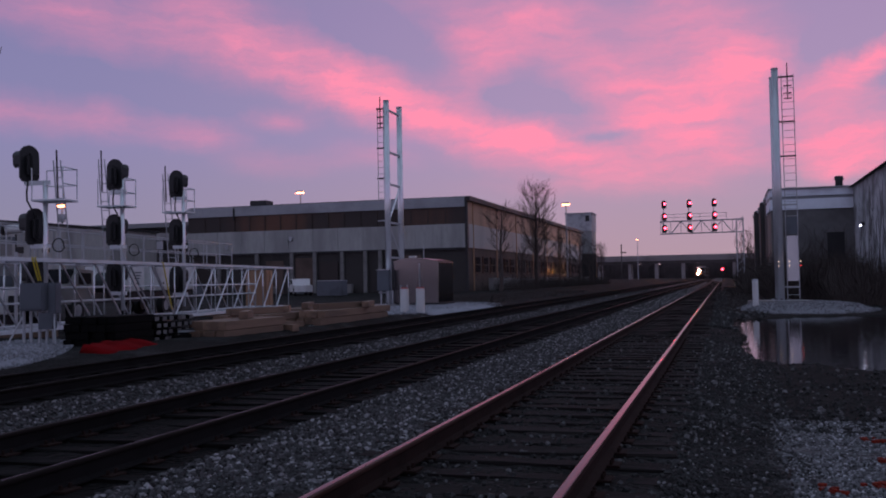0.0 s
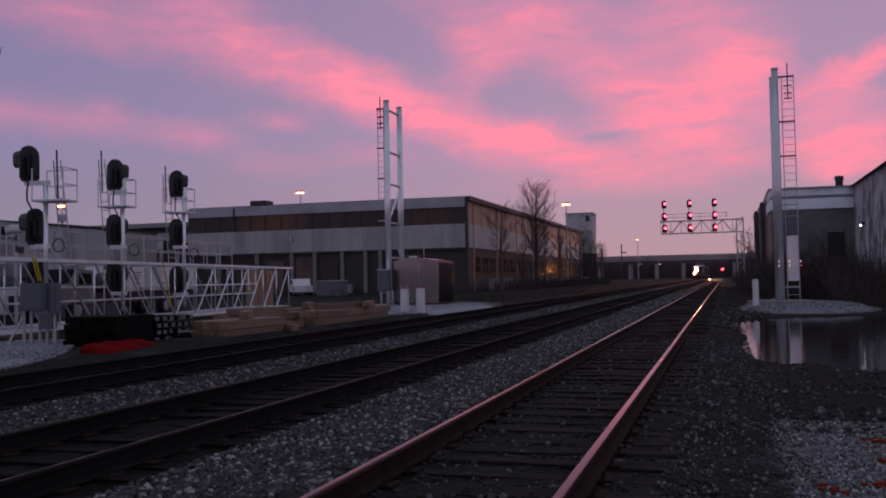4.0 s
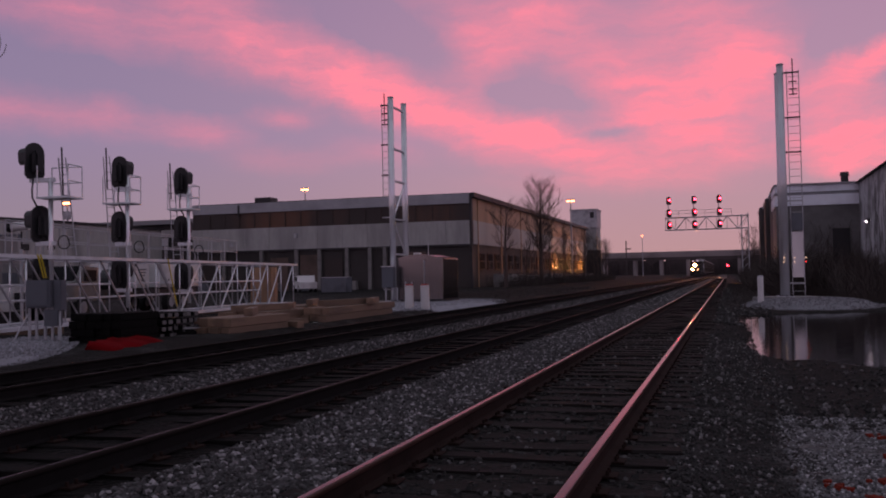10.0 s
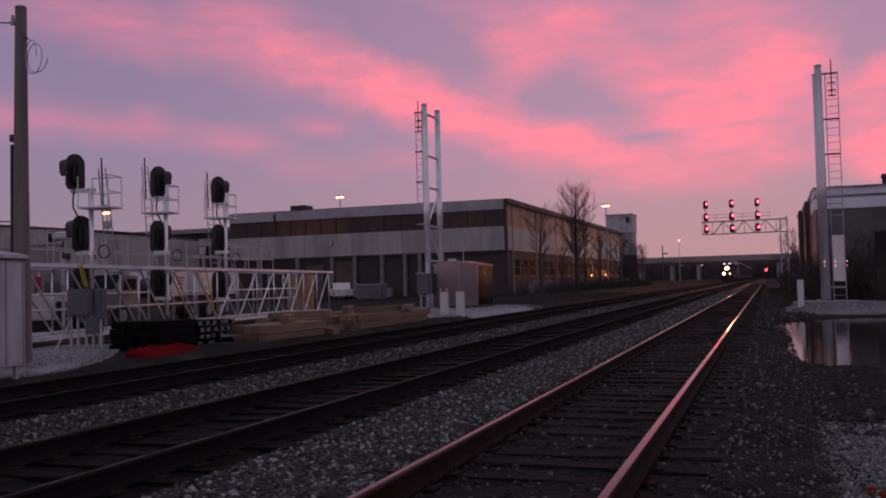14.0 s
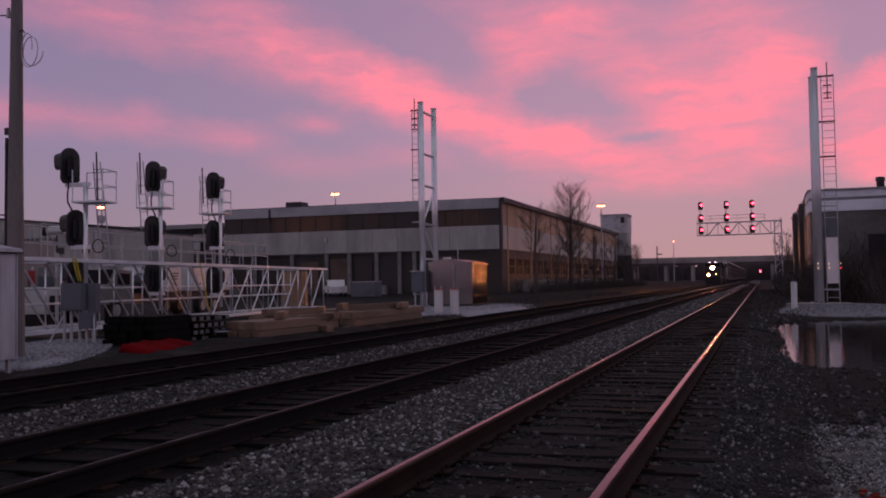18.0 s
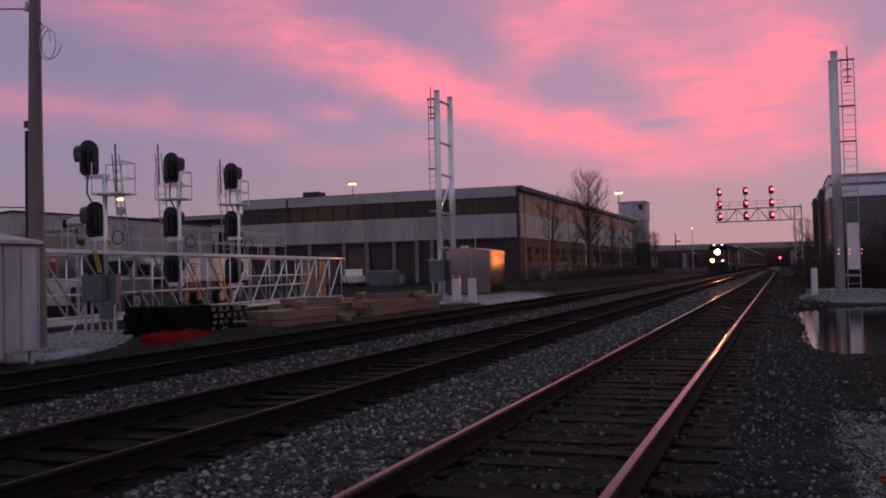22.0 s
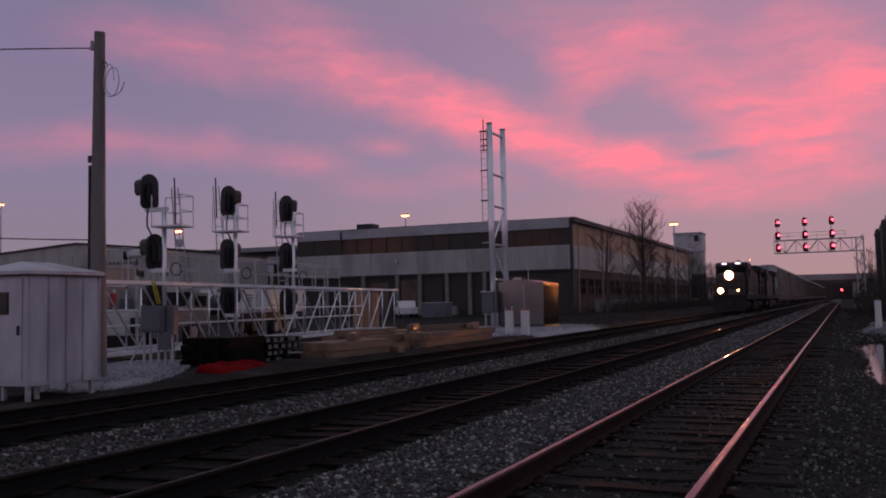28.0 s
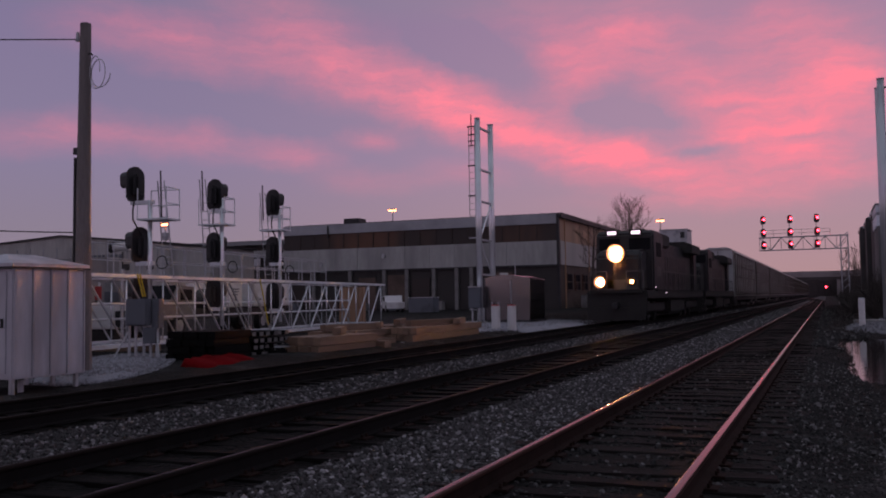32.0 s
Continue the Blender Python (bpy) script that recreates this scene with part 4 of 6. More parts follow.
# ---------------------------------------------------------------- lit signal gantry over the tracks
def signal_head(parent, x, y, z, lit, turn=0, s=1.0):
    """Round-topped backplate with housing behind and a deep hood before it; it looks along -y."""
    pts = [(0.31 * s * math.sin(a), s * (0.24 + 0.31 * math.cos(a))) for a in [radians(-90 + 15 * i) for i in range(13)]] + [(0.31 * s, -0.40 * s), (0.22 * s, -0.52 * s), (-0.22 * s, -0.52 * s), (-0.31 * s, -0.40 * s)]
    h = part("signal_head", prism(bmesh.new(), pts, -0.03, 0.03), black_paint, parent)
    h.matrix_basis = pose(x, y, z, 0, 0, turn)
    part("housing", B((0, 0.16 * s, -0.05 * s), (0.34 * s, 0.26 * s, 0.72 * s), bevel=0.09), black_paint, h)
    # hood: a bent sheet, cut back towards its foot
    arc = [radians(-115 + 23 * i) for i in range(11)]
    verts, faces = [], []
    for rr in (0.27 * s, 0.25 * s):
        for a in arc:
            deep = 0.50 * s * (0.6 + 0.4 * math.cos(a * 0.75))
            for yy in (-0.02, -deep):
                verts.append((rr * math.sin(a), yy, 0.16 * s + rr * math.cos(a) - (0.16 * s if abs(a) > 1.6 else 0)))
    n = len(arc)
    for k in range(n - 1):
        a, b = 2 * k, 2 * k + 2
        o = 2 * n
        faces += [(a, b, b + 1, a + 1), (o + a, o + a + 1, o + b + 1, o + b), (a + 1, b + 1, o + b + 1, o + a + 1)]
    faces += [(0, 1, 2 * n + 1, 2 * n), (2 * n - 2, 4 * n - 2, 4 * n - 1, 2 * n - 1)]
    part("hood", (verts, faces), black_paint, h)
    if lit:
        part("lens", Rd((0.15, -0.12, 0.1), (0.15, -0.05, 0.1), 0.20, seg=16), red_glow, h, "lit red signal lens")
    return h


def lit_gantry():
    t = thing("signal_gantry", (0, 148, 0), "grey lattice signal gantry with nine red lights over the tracks", "signal gantry")
    z0, z1 = 8.0, 9.95
    for z, dy in ((z0, -0.5), (z0, 0.5), (z1, -0.5), (z1, 0.5)):
        part("chord", B((-3.2, dy, z), (12.6, 0.14, 0.14)), galv_dull, t)
    n = 8
    for i in range(n):
        xa, xb = -9.4 + 12.4 * i / n, -9.4 + 12.4 * (i + 1) / n
        for dy in (-0.5, 0.5):
            part("diagonal", Rd((xa, dy, z0 if i % 2 else z1), (xb, dy, z1 if i % 2 else z0), 0.05, seg=6), galv_dull, t)
    for i in range(n + 1):
        xa = -9.4 + 12.4 * i / n
        part("strut", Rd((xa, -0.5, z0), (xa, -0.5, z1), 0.045, seg=6), galv_dull, t)
    for dx in (-0.5, 0.5):
        for dy in (-0.5, 0.5):
            part("leg", B((2.5 + dx, dy, 4.9), (0.16, 0.16, 10.4)), galv_dull, t)
    for i in range(9):
        z = 0.6 + i * 1.1
        part("brace", Rd((2.0, -0.5, z), (3.0, -0.5, z + 1.0), 0.04, seg=6), galv_dull, t)
        part("brace", Rd((3.0, -0.5, z), (3.0, 0.5, z + 1.0), 0.04, seg=6), galv_dull, t)
    for z in (10.6, 11.1):
        part("handrail", Rd((-9.4, 0.45, z), (0.6, 0.45, z), 0.03, seg=6), galv_dull, t)
    for i in range(6):
        part("rail_post", Rd((-9.4 + 2 * i, 0.45, z1), (-9.4 + 2 * i, 0.45, 11.1), 0.03, seg=6), galv_dull, t)
    for x in (-8.9, -5.05, -1.3):
        part("signal_mast", Rd((x, -0.75, 8.2), (x, -0.75, 13.0), 0.06), galv_dull, t)
        for z in (8.75, 10.65, 12.6):
            signal_head(t, x + 0.1, -1.0, z, True, 0, 1.2)
    part("foundation", B((2.5, 0, -0.1), (2.0, 2.0, 0.7)), concrete, t)


lit_gantry()


# ---------------------------------------------------------------- new twin-pole masts
def low_signal():
    t = thing("line_signal", (-0.4, 250, 0), "short mast with one lit red signal beside the line", "signal mast")
    part("pole", Rd((0, 0, -0.4), (0, 0, 2.6), 0.08, seg=8), dark_steel, t)
    h = part("head", B((0, 0, 2.9), (0.6, 0.3, 0.9), bevel=0.05), black_paint, t)
    part("lens", Rd((0, -0.24, 2.9), (0, -0.14, 2.9), 0.24, seg=14), red_glow, h, "lit red signal lens")


low_signal()


def ladder(parent, x, y, z0, z1, w, name="ladder"):
    bm = bmesh.new()
    for s in (-w / 2, w / 2):
        rod(bm, (x + s, y, z0), (x + s, y, z1), 0.022, seg=6)
    z = z0 + 0.2
    while z < z1:
        rod(bm, (x - w / 2, y, z), (x + w / 2, y, z), 0.013, seg=5)
        z += 0.34
    return part(name, bm, galv_dull, parent)


def twin_mast(name, x, y, z0, ztop, ladder_side, label, steel=galv):
    t = thing(name, (x, y, 0), label, "signal mast", "new gantry legs")
    for dy in (0, 2.07):
        p = part("pole", Rd((0, dy, z0), (0, dy, ztop), 0.17, 0.155, seg=28), steel, t, smooth=True)
        part("base_flange", Rd((0, dy, z0), (0, dy, z0 + 0.06), 0.36, seg=16), galv_dull, p)
        part("cap", Rd((0, dy, ztop), (0, dy, ztop + 0.04), 0.17, seg=20), galv_dull, p)
        for k in range(8):
            a = radians(45 * k)
            part("bolt", Rd((0.28 * math.cos(a), dy + 0.28 * math.sin(a), z0 + 0.05), (0.28 * math.cos(a), dy + 0.28 * math.sin(a), z0 + 0.14), 0.025, seg=6), dark_steel, p)
    # ties between the poles
    for z in (ztop - 0.45, ztop - 2.75, ztop - 4.5, 4.5, 2.6, 0.75):
        part("cross_tie", B((0, 1.03, z), (0.10, 1.75, 0.10)), galv_dull, t)
    part("diagonal_brace", Rd((0, 0.15, 4.55), (0, 1.9, 6.45), 0.05, seg=6), galv, t)
    part("diagonal_brace", Rd((0, 0.15, 0.85), (0, 1.9, 2.5), 0.05, seg=6), galv, t)
    part("diagonal_brace", Rd((0, 1.9, 2.7), (0, 0.15, 4.4), 0.05, seg=6), galv, t)
    s = ladder_side
    lx = 0.56 if s > 0 else -0.34
    ladder(t, lx, 0, z0 + 0.1 if s > 0 else 5.6, ztop - 0.3, 0.54 if s > 0 else 0.34)
    for z in (ztop - 0.4, ztop - 2.55, ztop - 4.2, 4.6, 0.7):
        part("ladder_bracket", B((lx * 0.75, 0, z), (abs(lx) + 0.3, 0.07, 0.07)), dark_steel if z > 5 else galv_dull, t)
    # safety post on top of the ladder
    part("safety_post", Rd((lx, -0.05, ztop - 1.5), (lx, -0.05, ztop + 0.25), 0.028, seg=6), dark_steel, t)
    for z in (ztop - 0.85, ztop - 1.2, ztop - 1.45):
        part("post_clamp", B((lx, -0.05, z), (0.36, 0.05, 0.05)), dark_steel, t)
    part("footing", Rd((0, 1.0, -0.5), (0, 1.0, z0 + 0.02), 1.5, seg=24), concrete, t)
    return t


mast_left = twin_mast("twin_pole_mast", -17.3, 46.0, 0.03, 11.1, -1, "new galvanized twin-pole gantry leg with ladder")
mast_right = twin_mast("twin_pole_mast", 2.56, 46.0, 0.02, 11.12, 1, "new galvanized twin-pole gantry leg beside the puddle", leg_steel)
# control box on the left mast, climb guard on the right one
cb = part("control_box", B((-0.12, -0.42, 1.35), (0.66, 0.36, 1.1), bevel=0.02), grey_box, mast_left, "grey control box")
part("rain_lid", B((-0.12, -0.42, 1.93), (0.74, 0.46, 0.04)), galv, cb)
for dx in (-0.3, 0.1, 0.35):
    part("conduit", Rd((dx, -0.4, 0.0), (dx, -0.4, 0.8), 0.05), galv_dull, mast_left)
part("loose_strap", B((0.6, 1.6, 1.75), (0.05, 0.05, 1.0), Euler((0, radians(22), 0)).to_matrix()), white_paint, mast_left)
part("climb_guard", B((0.56, -0.06, 2.05), (0.5, 0.05, 2.15)), leg_steel, mast_right, "pale sheet-metal climb guard")
part("climb_guard", B((0.56, -0.04, 3.6), (0.48, 0.04, 0.8)), grey_box, mast_right, "grey mesh climb guard")
for dx, dy in ((-0.08, -0.22), (0.40, -0.1), (0.90, -0.1)):
    for z in (1.70, 1.90):
        red = dx > 0.8 and z < 1.8
        part("reflector", B((dx, dy, z), (0.05, 0.03, 0.05)), glowing_red_reflector if red else glowing_reflector, mast_right, "small red reflector with a glow of its own" if red else "small pale reflector with a glow of its own")


# ---------------------------------------------------------------- bollards, shelter
def bollard(x, y, z, h, cap, r=0.19):
    t = thing("bollard", (x, y, z), "white steel bollard with a red cap" if cap else "white concrete-filled bollard on the gravel pad", "bollard", "white bollards")
    part("post", Rd((0, 0, -0.1), (0, 0, h), r, seg=20), white_paint, t)
    part("cap", Rd((0, 0, h - 0.02), (0, 0, h + 0.05), r + 0.005, r * 0.8, seg=20), red_paint if cap else galv_dull, t)


bollard(-13.35, 37.4, -0.02, 1.0, True)
bollard(-12.62, 37.4, -0.02, 1.0, True)
bollard(1.32, 43.2, -0.05, 1.1, False, 0.13)


def shelter():
    t = thing("signal_shelter", (-15.95, 47.6, 0.0), "corrugated aluminium signal shelter with shallow arched roof", "shelter")
    w, d, h = 2.75, 2.8, 2.3
    bm = bmesh.new()
    # fluted walls
    c = [Vector((-w / 2, -d / 2, 0)), Vector((w / 2, -d / 2, 0)), Vector((w / 2, d / 2, 0)), Vector((-w / 2, d / 2, 0))]
    nr = [Vector((0, -1, 0)), Vector((1, 0, 0)), Vector((0, 1, 0)), Vector((-1, 0, 0))]
    ring = []
    for i in range(4):
        p0, p1, n = c[i], c[(i + 1) % 4], 11
        for k in range(n):
            for u, o in ((0.0, 0), (0.25, 0.018), (0.5, 0.025), (0.75, 0.018)) if i % 2 else ((0.0, 0), (0.97, 0), (0.98, -0.008), (0.99, -0.008)):
                ring.append(p0.lerp(p1, (k + u) / n) + nr[i] * o)
    lo = [bm.verts.new((v.x, v.y, 0.12)) for v in ring]
    hi = [bm.verts.new((v.x, v.y, h)) for v in ring]
    for k in range(len(ring)):
        m = (k + 1) % len(ring)
        bm.faces.new((lo[k], lo[m], hi[m], hi[k]))
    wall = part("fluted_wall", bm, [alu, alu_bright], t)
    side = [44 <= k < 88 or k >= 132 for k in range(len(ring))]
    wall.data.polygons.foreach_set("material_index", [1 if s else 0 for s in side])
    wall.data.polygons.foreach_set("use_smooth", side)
    part("core", B((0, 0, 1.25), (w - 0.1, d - 0.1, 2.3)), alu, t)
    bm = bmesh.new()
    arc = [(-w / 2 - 0.06 + (w + 0.12) * i / 10, h + 0.26 * math.sin(math.pi * i / 10)) for i in range(11)]
    prism(bm, arc + [(w / 2 + 0.06, h - 0.06), (-w / 2 - 0.06, h - 0.06)], -d / 2 - 0.05, d / 2 + 0.05)
    part("roof", bm, alu, t, "arched aluminium roof")
    part("roof_vent", B((-0.2, -0.9, h + 0.3), (0.4, 0.25, 0.12), bevel=0.02), white_paint, t)
    part("antenna", Rd((0.3, -0.5, h + 0.2), (0.3, -0.5, h + 1.0), 0.025, seg=6), galv_dull, t)
    part("skid", B((0, 0, 0.06), (w + 0.1, d + 0.1, 0.14)), dark_steel, t)
    part("door_seam", B((0.35, -d / 2 - 0.035, 1.25), (0.05, 0.02, 2.1)), galv_dull, t)
    for x in (-0.7, -0.35):
        part("conduit", Rd((x, -d / 2 - 0.1, 0), (x, -d / 2 - 0.1, 1.1), 0.05), galv_dull, t)


shelter()


# ---------------------------------------------------------------- new cantilever bridge lying in the yard
def yard_truss():
    t = thing("signal_bridge_truss", pose(-17.83, 19.0, 0, 0, 0, 8.2), "new galvanized signal bridge truss with black signal heads, lying on blocks", "signal bridge")
    y0, y1, zb, zt, dx = -6.5, 23.4, 0.16, 2.08, -1.75
    for x in (0, dx):
        part("top_chord", B((x, (y0 + y1) / 2, zt), (0.13, y1 - y0, 0.10)), bright_galv, t)
        part("bottom_chord", B((x, (y0 + y1) / 2 - 0.4, zb), (0.13, y1 - y0 - 0.8, 0.11)), bright_galv, t)
    n = 16
    step = (y1 - 0.5 - y0) / n
    for i in range(n + 1):
        y = y0 + step * i
        for x in (0, dx):
            part("post", Rd((x, y, zb), (x, y, zt), 0.025, seg=10), galv, t, smooth=True)
        part("cross_strut", Rd((0, y, zb), (dx, y, zb), 0.04, seg=6), galv_dull, t)
        part("cross_strut", Rd((0, y, zt), (dx, y, zt), 0.04, seg=6), galv_dull, t)
        if i < n:
            rise = math.atan2(step, zt - zb) * (-1 if i > 8 else 1)
            part("diagonal", B((0.0, y + step / 2, (zb + zt) / 2), (0.045, 0.04, math.hypot(step, zt - zb) - 0.1), Euler((rise, 0, 0)).to_matrix()), bright_galv if i > 8 else galv_dull, t)
            part("diagonal", Rd((dx, y, zt), (dx, y + step, zb), 0.03, seg=6), galv_dull, t)
            part("plan_brace", Rd((0, y, zb), (dx, y + step, zb), 0.035, seg=6), galv_dull, t)
    # walkway with rails on the far side
    part("walkway", B((dx - 0.55, 11.4, zt + 0.05), (0.8, 17.6, 0.05)), galv_dull, t, "steel grating walkway")
    for x in (dx - 0.15, dx - 0.95):
        for z in (zt + 0.62, zt + 1.15):
            part("handrail", Rd((x, 2.7, z), (x, 20.2, z), 0.02, seg=6), galv_dull, t)
        for i in range(13):
            part("rail_post", Rd((x, 2.7 + 1.458 * i, zt), (x, 2.7 + 1.458 * i, zt + 1.15), 0.02, seg=6), galv_dull, t)
    for z in (0.85, 1.3):
        part("stringer", Rd((dx, y0, z), (dx, y1 - 0.5, z), 0.035, seg=6), bright_galv, t)
    # three masts, each with three heads, a ladder and a cage
    for k, (my, ztop) in enumerate(((2.39, 4.36), (6.73, 4.86), (11.37, 4.92))):
        m = thing("signal_mast", t.matrix_basis @ pose(-0.25, my, 0), "new galvanized signal mast with three black signal heads", "signal mast", "new signal masts")
        part("pole", Rd((0.0, 0, 0.5), (0.0, 0, ztop), 0.07, seg=16), galv, m, smooth=True)
        side = -1 if k == 0 else 1
        heads = (((4.85, -0.5), (3.04, -0.32), (1.62, -0.3)), ((5.01, -0.26), (3.17, -0.3), (1.63, -0.3)), ((5.18, -0.28), (3.32, -0.3), (1.52, -0.3)))[k]
        for j, (hz, hx) in enumerate(heads):
            signal_head(m, hx, 0.0, hz, False, (-112, 170, 170)[k], 0.98)
            part("head_bracket", B((hx / 2, 0, hz - 0.55), (abs(hx) + 0.25, 0.12, 0.12)), bright_galv, m)
        # service platform and cage
        pz = ztop - (0.58, 0.9, 0.83)[k]
        ca, cb_ = ((-0.25, 0.70), (-0.72, 0.24), (-0.72, 0.24))[k]
        part("platform", B(((ca + cb_) / 2, 0.1, pz), (cb_ - ca + 0.06, 0.75, 0.05)), bright_galv, m)
        for cx, cy in ((ca, -0.26), (cb_, -0.26), (cb_, 0.46), (ca, 0.46)):
            part("cage_post", Rd((cx, cy, pz), (cx, cy, pz + 0.92), 0.018, seg=5), bright_galv, m)
        for z in (pz + 0.46, pz + 0.92):
            part("cage_rail", Rd((cb_, -0.26, z), (cb_, 0.46, z), 0.018, seg=5), bright_galv, m)
            part("cage_rail", Rd((ca, 0.46, z), (cb_, 0.46, z), 0.018, seg=5), bright_galv, m)
        bm = bmesh.new()
        lx, lt = (0.42, -0.66, -0.62)[k], ztop + (0.62, 0.75, 0.72)[k]
        for s in (-0.2, 0.2):
            rod(bm, (lx + s * 0.8, 0.35, zt), (lx + s * 0.55 - 0.28, 0.35, lt), 0.020, seg=5)
        z = zt + 0.3
        while z < lt - 0.05:
            o = -0.28 * (z - zt) / (lt - zt)
            rod(bm, (lx - 0.14 + o, 0.35, z), (lx + 0.14 + o, 0.35, z), 0.013, seg=5)
            z += 0.3
        part("ladder", bm, galv_dull, m)
        part("safety_post", Rd((lx - 0.24, 0.33, lt - 1.1), (lx - 0.28, 0.33, lt + 0.3), 0.028, seg=6), dark_steel, m)
        # cable from the head down to the box below
        pts = [(heads[0][1], -0.05, heads[0][0] - 0.5), (heads[0][1] - 0.03, -0.08, heads[0][0] - 0.8), (heads[0][1] - 0.02, -0.08, heads[0][0] - 1.05), (heads[0][1] + 0.12, -0.08, heads[0][0] - 1.3), (-0.05, -0.05, heads[1][0] + 0.1)]
        part("cable", tube(bmesh.new(), pts, 0.025), rubber, m)
        part("cable_coil", tube(bmesh.new(), ring_points((0.45, -0.1, 2.5), 0.17, 0.2, 14)[:14], 0.018, 5, True), rubber, m)
    for y in (-5, 2, 9, 16, 22):
        part("blocking", B((dx / 2, y, 0.0), (2.3, 0.3, 0.24)), timber, t)
    for ya, yb, zb_ in ((1.25, 1.5, 1.5), (1.38, 1.62, 1.5), (8.95, 9.6, 0.45)):
        part("sling", Rd((0.08, ya, zt + 0.06), (0.1, yb, zb_), 0.022, seg=6), yellow, t, "yellow lifting sling")


yard_truss()


# ---------------------------------------------------------------- junction box, cabinet, pole
def junction_box():
    t = thing("junction_box", pose(-16.1, 18.3, -0.05, 0, 0, 14), "grey steel junction box on a pipe frame", "junction box")
    part("case", B((0, 0, 1.14), (0.62, 0.35, 0.68), bevel=0.015), grey_box, t)
    part("door", B((-0.02, -0.19, 1.14), (0.55, 0.03, 0.6), bevel=0.01), grey_box, t)
    part("second_case", B((0.42, 0.1, 1.1), (0.2, 0.3, 0.75), bevel=0.015), grey_box, t)
    for x in (-0.3, -0.12, 0.1, 0.28, 0.45):
        part("conduit", Rd((x, 0, -0.1), (x, 0, 0.85), 0.04), galv_dull, t)
    part("lower_box", B((0.3, 0.0, 0.55), (0.35, 0.25, 0.4), bevel=0.01), grey_box, t)
    part("stay", Rd((-0.3, 0, 0.7), (-0.55, -0.3, 0.0), 0.025, seg=6), galv_dull, t)
    part("stay", Rd((0.45, 0, 0.7), (0.65, -0.3, 0.0), 0.025, seg=6), galv_dull, t)


junction_box()


def cabinet():
    t = thing("equipment_cabinet", (-13.02, 11.62, 0), "silver-painted ribbed steel equipment cabinet on short legs", "cabinet")
    L, W, h0, h1 = 1.66, 1.5, 0.02, 2.05
    part("body", B((-W / 2, L / 2, (h0 + h1) / 2), (W, L, h1 - h0), bevel=0.015), cabinet_paint, t)
    for k in range(5):
        part("rib", B((0.012, 0.03 + (L - 0.06) * k / 4, (h0 + h1) / 2), (0.035, 0.035, h1 - h0 - 0.06), bevel=0.008), cabinet_paint, t)
        if k < 4:
            part("panel", B((0.004, 0.03 + (L - 0.06) * (k + 0.5) / 4, (h0 + h1) / 2), (0.016, (L - 0.06) / 4 - 0.06, h1 - h0 - 0.14), bevel=0.005), cabinet_paint, t)
    w = part("window", B((-0.62, -0.012, 1.48), (0.34, 0.03, 0.42), bevel=0.01), dark_steel, t)
    part("pane", B((-0.62, -0.03, 1.48), (0.27, 0.012, 0.35)), glass_dark, w)
    part("door", B((-0.62, -0.008, 1.02), (0.95, 0.02, 1.8), bevel=0.006), cabinet_paint, t)
    part("door_handle", B((-0.22, -0.03, 1.0), (0.03, 0.05, 0.16)), dark_steel, t)
    bm = bmesh.new()
    o = 0.06
    lo = [(-W - o, -o, h1), (o, -o, h1), (o, L + o, h1), (-W - o, L + o, h1)]
    hi = [(-W / 2, L * 0.30, h1 + 0.2), (-W / 2, L * 0.7, h1 + 0.2)]
    v = [bm.verts.new(p) for p in lo] + [bm.verts.new((p[0], p[1], h1 - 0.06)) for p in lo] + [bm.verts.new(p) for p in hi]
    for f in ((0, 1, 8), (1, 2, 9, 8), (2, 3, 9), (3, 0, 8, 9), (4, 5, 1, 0), (5, 6, 2, 1), (6, 7, 3, 2), (7, 4, 0, 3), (7, 6, 5, 4)):
        bm.faces.new([v[i] for i in f])
    part("roof", bm, cabinet_paint, t, "hipped sheet roof")
    # thin dark strips drawn along the foot of the eaves
    for a, c in (((-W / 2, -o - 0.004, h1 - 0.075), (W + 2 * o, 0.012, 0.03)), ((o + 0.004, L / 2, h1 - 0.075), (0.012, L + 2 * o, 0.03))):
        part("drip_edge", B(a, c), dark_steel, t)
    for x in (-W + 0.12, -0.7, -0.12):
        for y in (0.1, L - 0.1):
            part("leg", B((x, y, -0.12), (0.07, 0.07, 0.3)), galv_dull, t)
    part("conduit", Rd((-0.35, 0.5, -0.3), (-0.35, 0.5, 0.05), 0.05), galv_dull, t)


cabinet()


